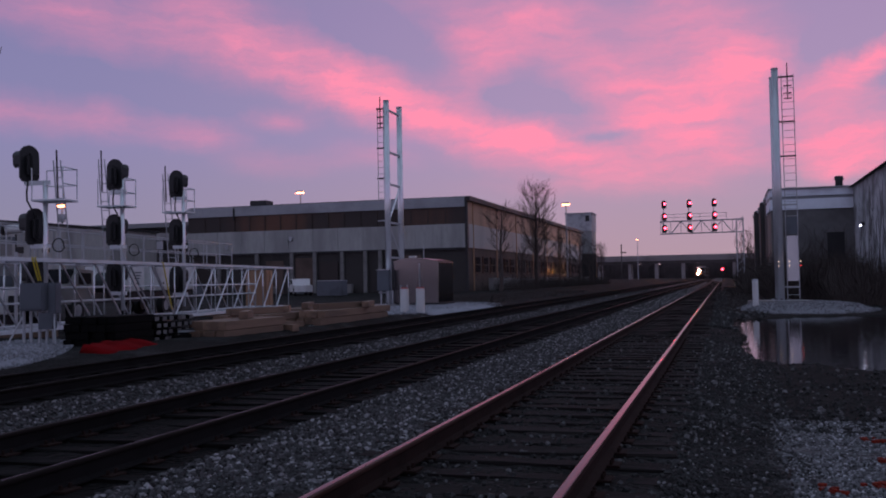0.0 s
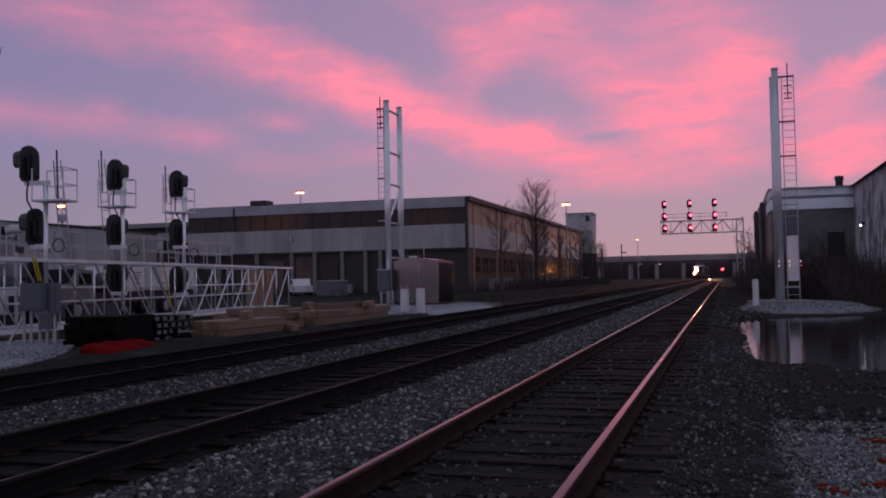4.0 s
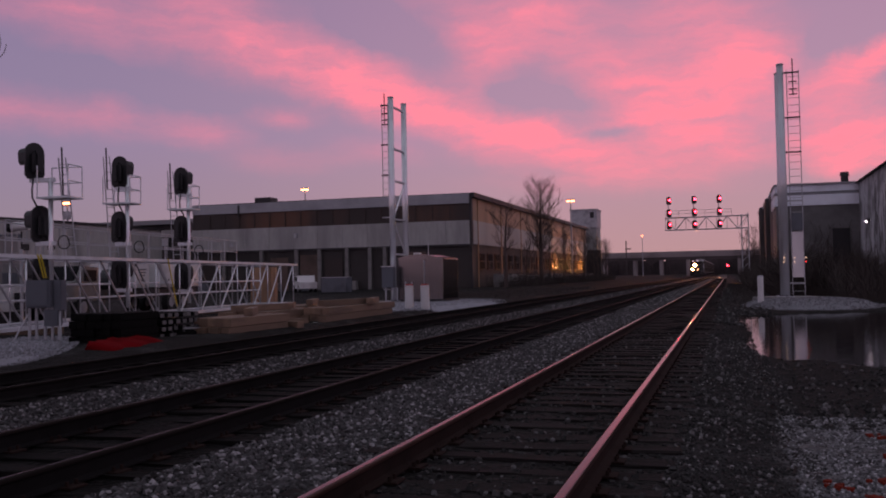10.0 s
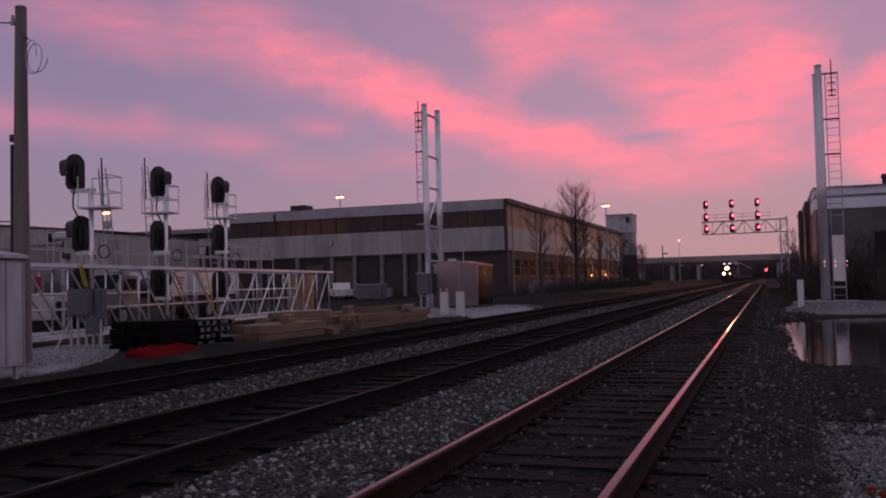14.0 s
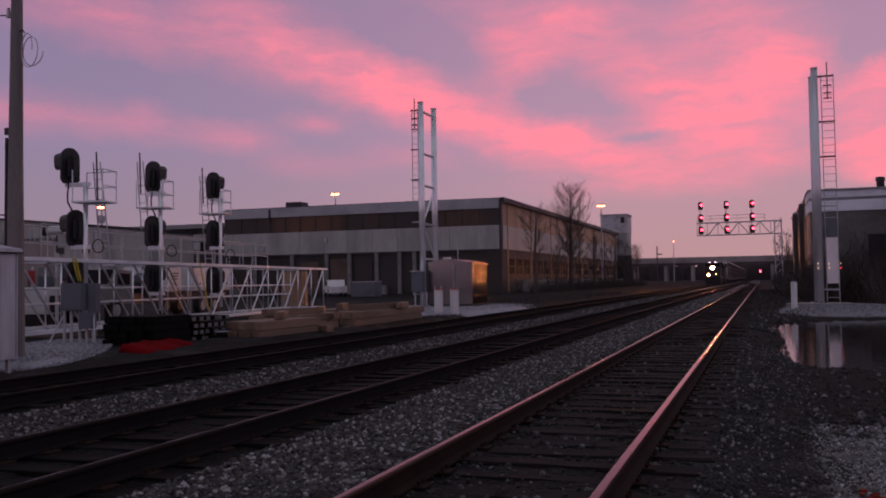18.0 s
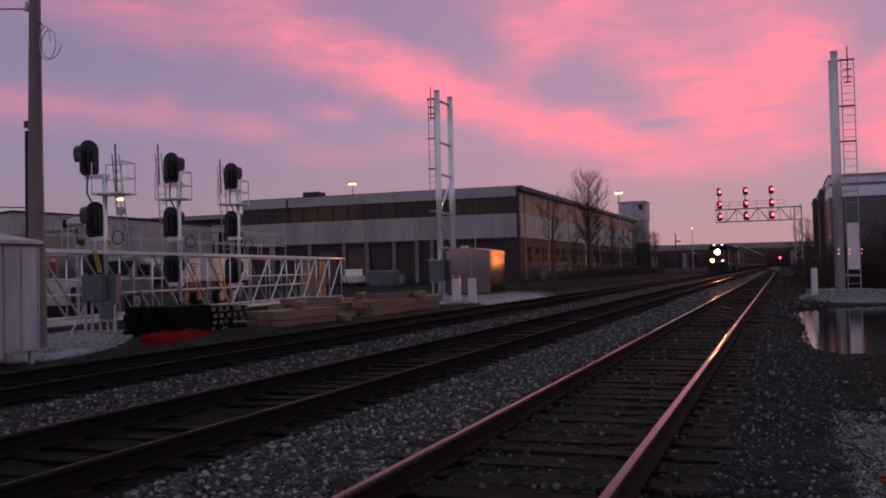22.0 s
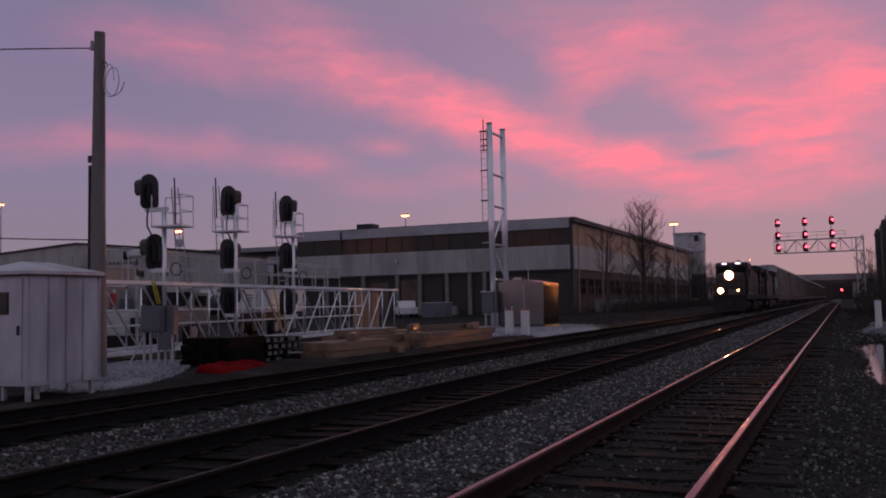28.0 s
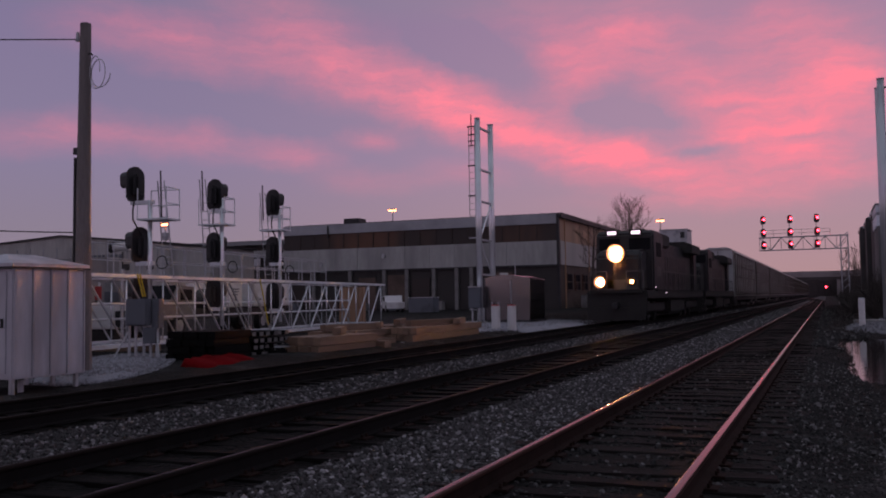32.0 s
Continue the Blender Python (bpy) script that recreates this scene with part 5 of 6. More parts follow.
def utility_pole():
    t = thing("utility_pole", (-14.35, 14.6, 0), "weathered wooden utility pole with a cable coil", "utility pole")
    bm = bmesh.new()
    rod(bm, (0, 0, -0.5), (-0.02, 0, 3.5), 0.18, 0.15, seg=14)
    rod(bm, (-0.02, 0, 3.5), (0.01, 0, 7.27), 0.15, 0.112, seg=14)
    part("shaft", bm, pole_wood, t)
    part("conduit", Rd((-0.2, -0.08, 0), (-0.17, -0.08, 4.4), 0.035), dark_steel, t)
    part("strap", B((-0.17, 0, 4.55), (0.2, 0.1, 0.14)), dark_steel, t)
    part("insulator", Rd((-0.16, -0.05, 6.9), (-0.16, -0.05, 7.1), 0.05, 0.03), galv_dull, t)
    part("cable_coil", tube(bmesh.new(), ring_points((0.30, -0.05, 6.18), 0.15, 0.37, 18, 2, 0.05), 0.010, 5), galv_dull, t, "loop of grey cable")
    part("coil_hook", tube(bmesh.new(), [(0.1, -0.03, 6.58), (0.18, -0.03, 6.62), (0.24, -0.03, 6.55)], 0.015, 5), dark_steel, t)
    part("overhead_wire", tube(bmesh.new(), [(-0.12 - 30 * i / 20, -22 * i / 20, 6.95 - 2.2 * i / 20 * (1 - i / 20)) for i in range(21)], 0.014, 5), rubber, t)
    part("overhead_wire", tube(bmesh.new(), [(-0.12 - 26 * i / 20, 3 * i / 20, 2.82 + 3.0 * i / 20 - 1.5 * i / 20 * (1 - i / 20)) for i in range(21)], 0.014, 5), rubber, t)


utility_pole()


# ---------------------------------------------------------------- timber stacks and sheet
def stack(name, x, y, z, nx, nz, length, sx, sz, label, m, m_end, yaw, seed, jitter=0.05, fill=0.96):
    t = thing(name, pose(x, y, z, 0, 0, yaw), label, "timber stack", "track timbers")
    rng = random.Random(seed)
    for k in range(nz):
        for i in range(nx):
            bm = B(((i + 0.5) * sx, length / 2 + rng.uniform(-jitter, jitter), (k + 0.5) * sz), (sx * fill, length * rng.uniform(0.985, 1.0), sz * (fill - 0.01)), bevel=0.008)
            for f in bm.faces:
                if abs(f.normal.y) > 0.9:
                    f.material_index = 1
            part("timber", bm, [m, m_end], t)
    return t


stack("tie_stack", -15.2, 18.2, -0.14, 6, 4, 1.52, 0.24, 0.185, "stack of black creosoted ties", black_timber, black_timber, 0, 1)
stack("tie_stack", -13.75, 19.8, -0.14, 6, 4, 2.5, 0.305, 0.172, "stack of black ties with pale weathered ends", black_timber, tie_end, 90, 2, 0.06, 0.62)
stack("timber_stack", -13.9, 21.3, -0.15, 5, 2, 3.2, 0.26, 0.24, "low stack of new sawn timbers", timber, timber, -2, 3, 0.2)
stack("timber_stack", -15.2, 25.0, -0.1, 6, 2, 4.0, 0.26, 0.22, "stack of sawn brown timbers", timber, timber, 2, 4, 0.25)
stack("timber_stack", -13.6, 27.3, -0.1, 4, 2, 6.5, 0.26, 0.24, "long sawn brown timbers beside the far track", timber, timber, 1, 5, 0.3)
stack("timber_stack", -15.6, 29.5, -0.1, 5, 2, 3.4, 0.28, 0.24, "stack of sawn brown timbers", timber, timber, 6, 6, 0.25)


def loose_timber(x, y, z, l, yaw, pitch=0):
    t = thing("loose_timber", pose(x, y, z, pitch, 0, yaw), "loose sawn timber thrown on the stacks", "timber", "loose timbers")
    part("timber", B((0, 0, 0.11), (0.24, l, 0.2), bevel=0.01), timber, t)


for x, y, z, l, yaw in ((-13.2, 23.4, 0.33, 1.9, 24), (-14.4, 26.3, 0.335, 2.6, -16), (-14.3, 28.0, 0.335, 1.6, 22), (-13.1, 29.8, 0.38, 3.0, -8), (-14.9, 31.0, 0.375, 2.4, 20), (-12.9, 24.9, -0.13, 1.6, 62), (-13.3, 26.0, -0.13, 1.2, -40), (-12.8, 31.8, 0.38, 2.0, 15)):
    loose_timber(x, y, z, l, yaw)


def scrap(x, y, z, yaw, seed):
    """A heap of dark wire and strapping."""
    rng = random.Random(seed)
    t = thing("scrap_heap", pose(x, y, z, 0, 0, yaw), "tangle of dark wire and strapping by the timbers", "scrap")
    for k in range(5):
        pts = [(rng.uniform(-0.4, 0.4), rng.uniform(-0.5, 0.5), rng.uniform(0.03, 0.3)) for _ in range(6)]
        part("wire", tube(bmesh.new(), pts, 0.022, 5), dark_steel if k % 2 else galv_dull, t)
    part("scrap_block", B((0, 0, 0.1), (0.5, 0.7, 0.2), bevel=0.05), black_timber, t)


scrap(-13.0, 24.6, -0.13, 10, 1)
scrap(-13.8, 20.9, -0.13, 50, 2)


def sheet():
    rng = random.Random(8)
    nx, ny = 6, 22
    verts, faces = [], []
    for j in range(ny + 1):
        for i in range(nx + 1):
            u, v = i / nx, j / ny
            x = -12.72 - 0.75 * u + 0.05 * math.sin(v * 17)
            y = 16.6 + 2.15 * v + 0.05 * rng.random()
            z = -0.2 + 0.26 * u ** 0.5 * (0.9 + 0.12 * math.sin(v * 9 + 1) * math.cos(v * 23)) * smooth01(-0.02, 0.06, v) * smooth01(1.02, 0.92, v) + 0.02 * rng.random()
            verts.append((x, y, z))
    w = nx + 1
    faces = [(j * w + i, j * w + i + 1, (j + 1) * w + i + 1, (j + 1) * w + i) for j in range(ny) for i in range(nx)]
    ob = part("safety_mesh_roll", (verts, faces), orange, None, "crumpled orange safety mesh at the foot of the tie stack", smooth=True)
    tagged(ob, "", "safety mesh")
    so = ob.modifiers.new("thickness", "SOLIDIFY")
    so.thickness = 0.015


sheet()


def plank(x, y, z, l, yaw):
    t = thing("plank", pose(x, y, z, 0, 0, yaw), "pale plank lying on the ground", "plank")
    part("board", B((0, 0, 0.03), (0.22, l, 0.05), bevel=0.006), white_paint, t)


plank(-12.85, 27.4, -0.14, 2.2, -10)
plank(-13.2, 24.4, -0.14, 1.3, -35)


# ---------------------------------------------------------------- vehicles in the yard
def wheel(parent, x, y, z, r, w):
    bm = bmesh.new()
    rod(bm, (x - w / 2, y, z), (x + w / 2, y, z), r, seg=20)
    ob = part("wheel", bm, rubber, parent)
    part("rim", Rd((x - w / 2 - 0.01, y, z), (x + w / 2 + 0.01, y, z), r * 0.55, seg=14), galv_dull, ob)


def pickup(x, y, z, yaw):
    t = thing("pickup_truck", pose(x, y, z, 0, 0, yaw), "white pickup truck parked in front of the mill", "pickup truck")
    body = [(-2.6, 0.4), (2.6, 0.4), (2.65, 0.95), (1.35, 1.08), (0.75, 1.72), (-0.75, 1.74), (-0.95, 1.08), (-2.65, 1.05)]
    part("body", prism(bmesh.new(), body, -0.9, 0.9, "x"), white_paint, t)
    part("side_window", B((0.905, -0.05, 1.4), (0.02, 1.3, 0.45)), glass_dark, t)
    part("side_window", B((-0.905, -0.05, 1.4), (0.02, 1.3, 0.45)), glass_dark, t)
    part("windscreen", B((0, 1.1, 1.42), (1.6, 0.03, 0.62), Euler((radians(42), 0, 0)).to_matrix()), glass_dark, t)
    for yy in (-1.65, 1.7):
        for xx in (-0.8, 0.8):
            wheel(t, xx, yy, 0.38, 0.38, 0.26)
    part("bumper", B((0, 2.68, 0.55), (1.7, 0.12, 0.2)), galv, t)


pickup(-42.2, 86.0, 0.0, 34)


def crate(x, y, z, s, m, label):
    t = thing("storage_bin", (x, y, z), label, "bin")
    part("bin", B((0, 0, s[2] / 2), s, bevel=0.03), m, t)
    part("lid", B((0, 0, s[2] + 0.03), (s[0] + 0.06, s[1] + 0.06, 0.06)), galv_dull, t)


crate(-35.9, 80, 0.05, (2.6, 1.4, 1.4), grey_box, "pale steel storage bin before the mill")


def crane_truck():
    """Carrier with the boom laid down along it, behind the truss."""
    t = thing("mobile_crane", pose(-33.0, 30.0, -0.07, 0, 0, 8), "cream mobile crane with its boom lowered", "mobile crane")
    part("carrier", B((0, 0, 1.15), (2.6, 13, 0.6), bevel=0.05), dark_steel, t)
    part("cab", B((0.3, -5.6, 2.0), (2.2, 1.8, 1.7), bevel=0.12), crane_paint, t)
    part("cab_window", B((1.42, -5.6, 2.35), (0.03, 1.3, 0.7)), grimy_glass, t)
    part("engine_cover", B((0, 3.8, 2.1), (2.4, 3.6, 1.5), bevel=0.08), crane_paint, t)
    part("superstructure", B((0, 0.5, 2.1), (2.3, 3.0, 1.4), bevel=0.08), crane_paint, t)
    bm = bmesh.new()
    prism(bm, [(-8.5, 2.2), (6.5, 3.0), (6.5, 3.8), (-8.5, 2.85)], -0.4, 0.4, "x")
    part("boom", bm, crane_paint, t, "cream box boom")
    prism_tip = bmesh.new()
    prism(prism_tip, [(-10.2, 2.15), (-8.5, 2.3), (-8.5, 2.75), (-10.2, 2.55)], -0.3, 0.3, "x")
    part("boom_tip", prism_tip, crane_paint, t)
    part("sheave", Rd((-0.2, -10.3, 2.3), (0.2, -10.3, 2.3), 0.35, seg=18), dark_steel, t)
    for y in (-5.0, -3.4, 2.4, 4.0, 5.6):
        wheel(t, 1.1, y, 0.6, 0.6, 0.45)
        wheel(t, -1.1, y, 0.6, 0.6, 0.45)
    for k in range(6):
        part("lettering_bar", B((0.41, -4.0 + k * 0.42, 2.78 + k * 0.022), (0.02, 0.3, 0.3)), dark_steel, t)


crane_truck()


def box_truck(x, y, yaw, label, paint):
    t = thing("utility_truck", pose(x, y, -0.07, 0, 0, yaw), label, "truck", "parked trucks")
    for yy, ll in ((2.4, 1.5), (4.95, 1.4), (7.9, 1.1)):
        b = part("service_body", B((0, yy, 1.72), (2.1, ll, 1.12), bevel=0.04), paint, t)
        part("locker_door", B((1.06, yy, 1.72), (0.03, ll - 0.2, 0.92), bevel=0.01), paint, b)
        part("locker_latch", B((1.09, yy, 1.5), (0.03, 0.12, 0.06)), dark_steel, b)
    part("hose_reel", Rd((0.3, 0.6, 1.45), (0.9, 0.6, 1.45), 0.55, seg=20), dark_steel, t, "dark hose reel")
    part("generator", B((0, 6.45, 1.5), (1.7, 1.2, 0.75), bevel=0.05), grey_box, t)
    part("cab", prism(bmesh.new(), [(-3.5, 0.7), (-1.1, 0.7), (-1.1, 2.05), (-2.2, 2.1), (-2.75, 1.5), (-3.45, 1.4)], -1.0, 1.0, "x"), crane_paint, t)
    part("cab_window", B((1.01, -1.75, 1.72), (0.03, 0.9, 0.45)), grimy_glass, t)
    part("windscreen", B((0, -2.52, 1.82), (1.75, 0.04, 0.75), Euler((radians(-42), 0, 0)).to_matrix()), grimy_glass, t)
    part("chassis", B((0, 2.5, 0.9), (1.7, 12.0, 0.45)), dark_steel, t)
    part("ladder_rack", tube(bmesh.new(), [(0.9, -0.9, 1.1), (0.9, -0.9, 2.42), (0.9, 8.4, 2.42), (0.9, 8.4, 1.1)], 0.03), dark_steel, t)
    for yy in (-2.4, 5.2, 6.5):
        wheel(t, 0.95, yy, 0.45, 0.45, 0.3)
        wheel(t, -0.95, yy, 0.45, 0.45, 0.3)
    for k in range(3):
        part("lettering_bar", B((1.085, 2.4, 1.98 - 0.13 * k), (0.01, 0.8 - 0.15 * k, 0.05)), grey_box, t)


box_truck(-26.0, 32.5, 8, "white utility truck parked behind the truss", white_paint)
box_truck(-26.5, 22.5, 12, "grimy cream utility truck parked behind the truss", crane_paint)


def drum_light():
    """A floodlight on its side, black face and pale drum, on the crane's rail."""
    t = thing("work_floodlight", (-22.64, 24.5, 3.25), "black-faced work floodlight with a pale drum", "floodlight")
    part("face", Rd((-0.12, -0.06, 0), (0.02, -0.1, 0), 0.19, 0.17, seg=18), black_paint, t)
    part("drum", Rd((0.02, -0.08, 0), (0.62, 0.0, 0.02), 0.15, 0.13, seg=16), white_paint, t)
    part("bracket", Rd((0.3, 0, -0.15), (0.3, 0, -0.75), 0.03, seg=6), dark_steel, t)
    part("stand", Rd((0.3, 0, -0.75), (0.3, 0, -3.4), 0.06, seg=8), galv_dull, t)


drum_light()


def tool_chest():
    t = thing("tool_chest", pose(-25.6, 27.0, -0.07, 0, 0, 12), "white steel site tool chest with an open hatch", "tool chest")
    part("case", B((0.2, 0, 0.93), (1.15, 0.9, 1.0), bevel=0.03), white_paint, t)
    # solid black block paints the shade inside the opening
    part("hatch", B((1.0, -0.1, 0.8), (0.4, 0.7, 0.62), bevel=0.02), black_paint, t, "black block painting the hatch's dark inside")
    part("stand", B((0.1, 0, 0.25), (1.2, 0.7, 0.42)), dark_steel, t)
    post = part("marker_post", Rd((0.05, -0.3, 1.4), (0.05, -0.3, 2.2), 0.04, seg=8), white_paint, t)
    part("marker_plate", B((0.05, -0.36, 1.8), (0.26, 0.05, 0.5), bevel=0.01), red_paint, post, "red and white marker plate")


tool_chest()


def plywood_crate(x, y):
    t = thing("plywood_crate", pose(x, y, 0.0, 0, 0, 10), "upright tan plywood crate behind the truss", "crate")
    part("sides", B((0, 0, 1.0), (1.1, 1.1, 2.0), bevel=0.02), plywood, t)
    part("batten", B((0.57, 0, 1.0), (0.04, 0.1, 1.95)), plywood, t)


plywood_crate(-23.2, 42.5)


# ---------------------------------------------------------------- yard lamps
def yard_lamp(x, y, z, size, m, label, heads=2):
    size *= 0.75
    t = thing("yard_lamp", (x, y, 0), label, "yard lamp", "yard lamps")
    part("pole", Rd((0, 0, -0.3), (0, 0, z), 0.16, 0.10), galv_dull, t)
    for k in range(heads):
        o = (k - (heads - 1) / 2) * size * 1.1
        h = part("lamp_head", B((o, -0.1, z + 0.1), (size, size * 0.7, 0.22), bevel=0.04), dark_steel, t)
        part("lamp_glass", B((o, -0.12, z - 0.08), (size * 0.92, size * 0.6, 0.28)), m, h, "lit warm lamp")
    return t


yard_lamp(-73.3, 150, 17.8, 0.9, amber_lamp, "tall mast with lit warm floodlights behind the mill")
yard_lamp(-24.8, 150, 13.6, 0.8, amber_lamp, "tall mast with lit warm floodlights beside the mill")
yard_lamp(-33.7, 380, 16.6, 0.9, amber_lamp, "far lit street lamp by the bridge", 1)
low = yard_lamp(-75.3, 90, 11.1, 0.62, amber_lamp, "lit warm floodlight over the yard")
part("ballast_drum", Rd((0, -0.1, 9.1), (0, -0.1, 10.0), 0.45, 0.5, seg=14), galv_dull, low)
yard_lamp(-146.4, 124, 22.0, 0.9, amber_lamp, "tall mast with lit warm floodlights")


# ---------------------------------------------------------------- bare trees and brush
def bare_tree(x, y, z, h, r, seed, label, spread=1.0, bare=0.35, lean=0.0, boughs=26):
    """A leader that tapers to the top, boughs that rise from it, two orders of twigs."""
    t = thing("bare_tree", (x, y, z), label, "tree", "bare trees")
    rng = random.Random(seed)
    tv, tf = [], []

    def stick(a, b, r0, r1):
        d = (b - a).normalized()
        u = d.orthogonal().normalized()
        w = d.cross(u)
        k = len(tv)
        for p, rr in ((a, r0), (b, r1)):
            for i in range(4):
                tv.append(tuple(p + u * (math.cos(i * math.pi / 2) * rr) + w * (math.sin(i * math.pi / 2) * rr)))
        for i in range(4):
            j = (i + 1) % 4
            tf.append((k + i, k + j, k + 4 + j, k + 4 + i))

    def shoot(p, d, length, rad, order):
        n = 4
        for s in range(n):
            d = (d + Vector((rng.uniform(-0.2, 0.2), rng.uniform(-0.2, 0.2), rng.uniform(-0.04, 0.16)))).normalized()
            q = p + d * (length / n)
            stick(p, q, rad * (1 - 0.2 * s), rad * (0.8 - 0.2 * s) + 0.004)
            p = q
            if order > 0:
                for c in range(2):
                    a = rng.uniform(0, 6.28)
                    side = Vector((math.cos(a), math.sin(a), rng.uniform(0.0, 0.7))).normalized()
                    shoot(p, (d * 0.95 + side * 0.65).normalized(), length * rng.uniform(0.4, 0.65), rad * 0.4, order - 1)

    pts = [Vector((0, 0, -0.3))]
    n = 14
    for s in range(n):
        bend = lean * math.sin(s / n * 3.4)
        pts.append(pts[-1] + Vector((bend * h / n + rng.uniform(-0.05, 0.05) * h / 10, rng.uniform(-0.04, 0.04) * h / 10, h * 0.93 / n)))
    trunk = bmesh.new()
    for i, (a, b) in enumerate(zip(pts, pts[1:])):
        rod(trunk, a, b, r * (1 - i / n) ** 0.8 + 0.015, r * (1 - (i + 1) / n) ** 0.8 + 0.015, seg=8)
    part("trunk", trunk, bark, t)
    for k in range(boughs):
        u = bare + (0.98 - bare) * (k + rng.random()) / boughs
        i = min(n - 1, int(u * n))
        p = pts[i].lerp(pts[i + 1], u * n - i)
        a = k * 2.4 + rng.uniform(-0.5, 0.5)
        up = rng.uniform(0.7, 1.5)
        v = (u - bare) / (1 - bare)
        ln = h * (0.07 + 0.13 * math.sin(math.pi * min(1, v * 0.85 + 0.12)) ** 0.9) * rng.uniform(0.75, 1.2)
        shoot(p, Vector((math.cos(a) * spread, math.sin(a) * spread, up)).normalized(), ln, r * 0.22 * (1 - u) + 0.014, 2)
    part("crown", (tv, tf), bark, t)
    return t


bare_tree(-22.0, 110.5, 0.1, 13.4, 0.30, 4, "tall bare winter tree beside the mill", 1.3, 0.30, 0.0, 54)
bare_tree(-22.0, 91.5, 0.1, 9.4, 0.20, 7, "leaning bare tree beside the mill", 1.3, 0.45, 0.05, 14)
for k, (x, y, h) in enumerate(((-21.5, 99, 5.5), (-22.5, 118, 8.5), (-21.6, 124, 7.5), (-22.6, 129, 9), (-22.0, 135, 7), (-21.4, 141, 8.5), (-22.4, 147, 9), (-21.0, 153, 7.5), (-22.5, 160, 8.5), (-21.5, 167, 8), (-22.3, 174, 8), (3.8, 152, 8.5), (5.0, 160, 9), (4.6, 140, 6), (2.9, 170, 9), (3.2, 128, 5.5))):
    bare_tree(x, y, 0.05, h, 0.09, 20 + k, "thin bare sapling along the line", 0.9, 0.2, 0.02, 16)


def thicket(name, x0, x1, y0, y1, z, n, h, seed, label):
    """Tangled brush: many thin stems, nobody could count them."""
    rng = random.Random(seed)
    verts, faces = [], []
    for k in range(n):
        x, y = rng.uniform(x0, x1), rng.uniform(y0, y1)
        a = Vector((x, y, z))
        r = rng.uniform(0.008, 0.02)
        d = Vector((rng.uniform(-0.4, 0.4), rng.uniform(-0.4, 0.4), 1))
        top = h * rng.uniform(0.4, 1.0)
        for s in range(4):
            b = a + d.normalized() * top / 4
            i = len(verts)
            for p, rr in ((a, r * (1 - s * 0.2)), (b, r * (0.8 - s * 0.2))):
                verts += [(p.x - rr, p.y, p.z), (p.x + rr, p.y, p.z), (p.x, p.y + rr * 1.6, p.z)]
            faces += [(i, i + 1, i + 4, i + 3), (i + 1, i + 2, i + 5, i + 4), (i + 2, i, i + 3, i + 5)]
            a = b
            d += Vector((rng.uniform(-0.7, 0.7), rng.uniform(-0.7, 0.7), rng.uniform(-0.4, 0.1)))
    ob = part(name, (verts, faces), brush, None, label)
    return tagged(ob, "", "brush", "", "stuff")


thicket("brush", -25.5, -20.5, 96, 176, -0.1, 5000, 2.6, 1, "bare brush along the foot of the mill")
thicket("brush", 2.6, 9.0, 60, 73.5, -0.4, 6500, 4.0, 2, "dark bare brush before the brick works")
thicket("brush", 5.5, 9.2, 48, 66, -0.4, 2000, 3.2, 3, "dark bare brush at the foot of the hall")
thicket("brush", 1.6, 3.2, 78, 145, -0.3, 3500, 2.6, 4, "dark bare brush beside the near track")
thicket("dead_grass", -0.6, 0.5, 6, 42, -0.33, 2500, 0.09, 5, "short dead grass along the track edge")
thicket("dead_grass", -0.5, 1.8, 40, 120, -0.33, 4000, 0.3, 8, "dark dead weeds on the bank beside the near track")
thicket("dead_grass", -19, -12.4, 50, 90, -0.1, 3000, 0.5, 6, "dead grass beside the far track")


# low concrete wall along the mill
def low_wall():
    t = thing("concrete_barrier", (0, 0, 0), "row of pale concrete barrier blocks before the mill", "barrier")
    bm = B((0, 0, 0.75), (0.5, 3.4, 1.5), bevel=0.04)
    first = part("block", bm, concrete, t)
    first.location = (-24.6, 99, 0)
    y = 102.7
    while y < 172:
        again(first, "block", pose(-24.6 + random.uniform(-0.15, 0.15), y, random.uniform(-0.15, 0.05), 0, 0, random.uniform(-2, 2)), t)
        y += 3.7


low_wall()


# ---------------------------------------------------------------- marks and litter by the camera
def paint_mark(x, y, w, l, yaw, seed):
    """Ragged blots of spray that cling to single stones."""
    rng = random.Random(seed)
    ob = thing("paint_mark", pose(x, y, ground_z(x, y) + 0.03, 0, 0, yaw), "faded orange-red survey spray on gravel", "paint mark", "survey marks")
    for b in range(9):
        cx, cy = rng.gauss(0, w * 0.55), rng.gauss(0, l * 0.55)
        s = rng.uniform(0.018, 0.04)
        n, z = 7, rng.uniform(-0.012, 0.006)
        pts = [(cx + s * rng.uniform(0.5, 1.2) * math.cos(6.283 * i / n), cy + s * rng.uniform(0.5, 1.2) * math.sin(6.283 * i / n)) for i in range(n)]
        part("blot", prism(bmesh.new(), pts, z - 0.02, z + 0.004, "z"), survey_paint, ob)


for k, (x, y, w, l, a) in enumerate(((0.70, 7.4, 0.05, 0.16, 30), (1.05, 7.6, 0.10, 0.12, 0), (1.32, 9.6, 0.1, 0.1, 0), (0.95, 7.0, 0.06, 0.1, 20), (1.25, 8.6, 0.05, 0.12, -30))):
    paint_mark(x, y, w, l, a, k)


# ---------------------------------------------------------------- the train
train = []


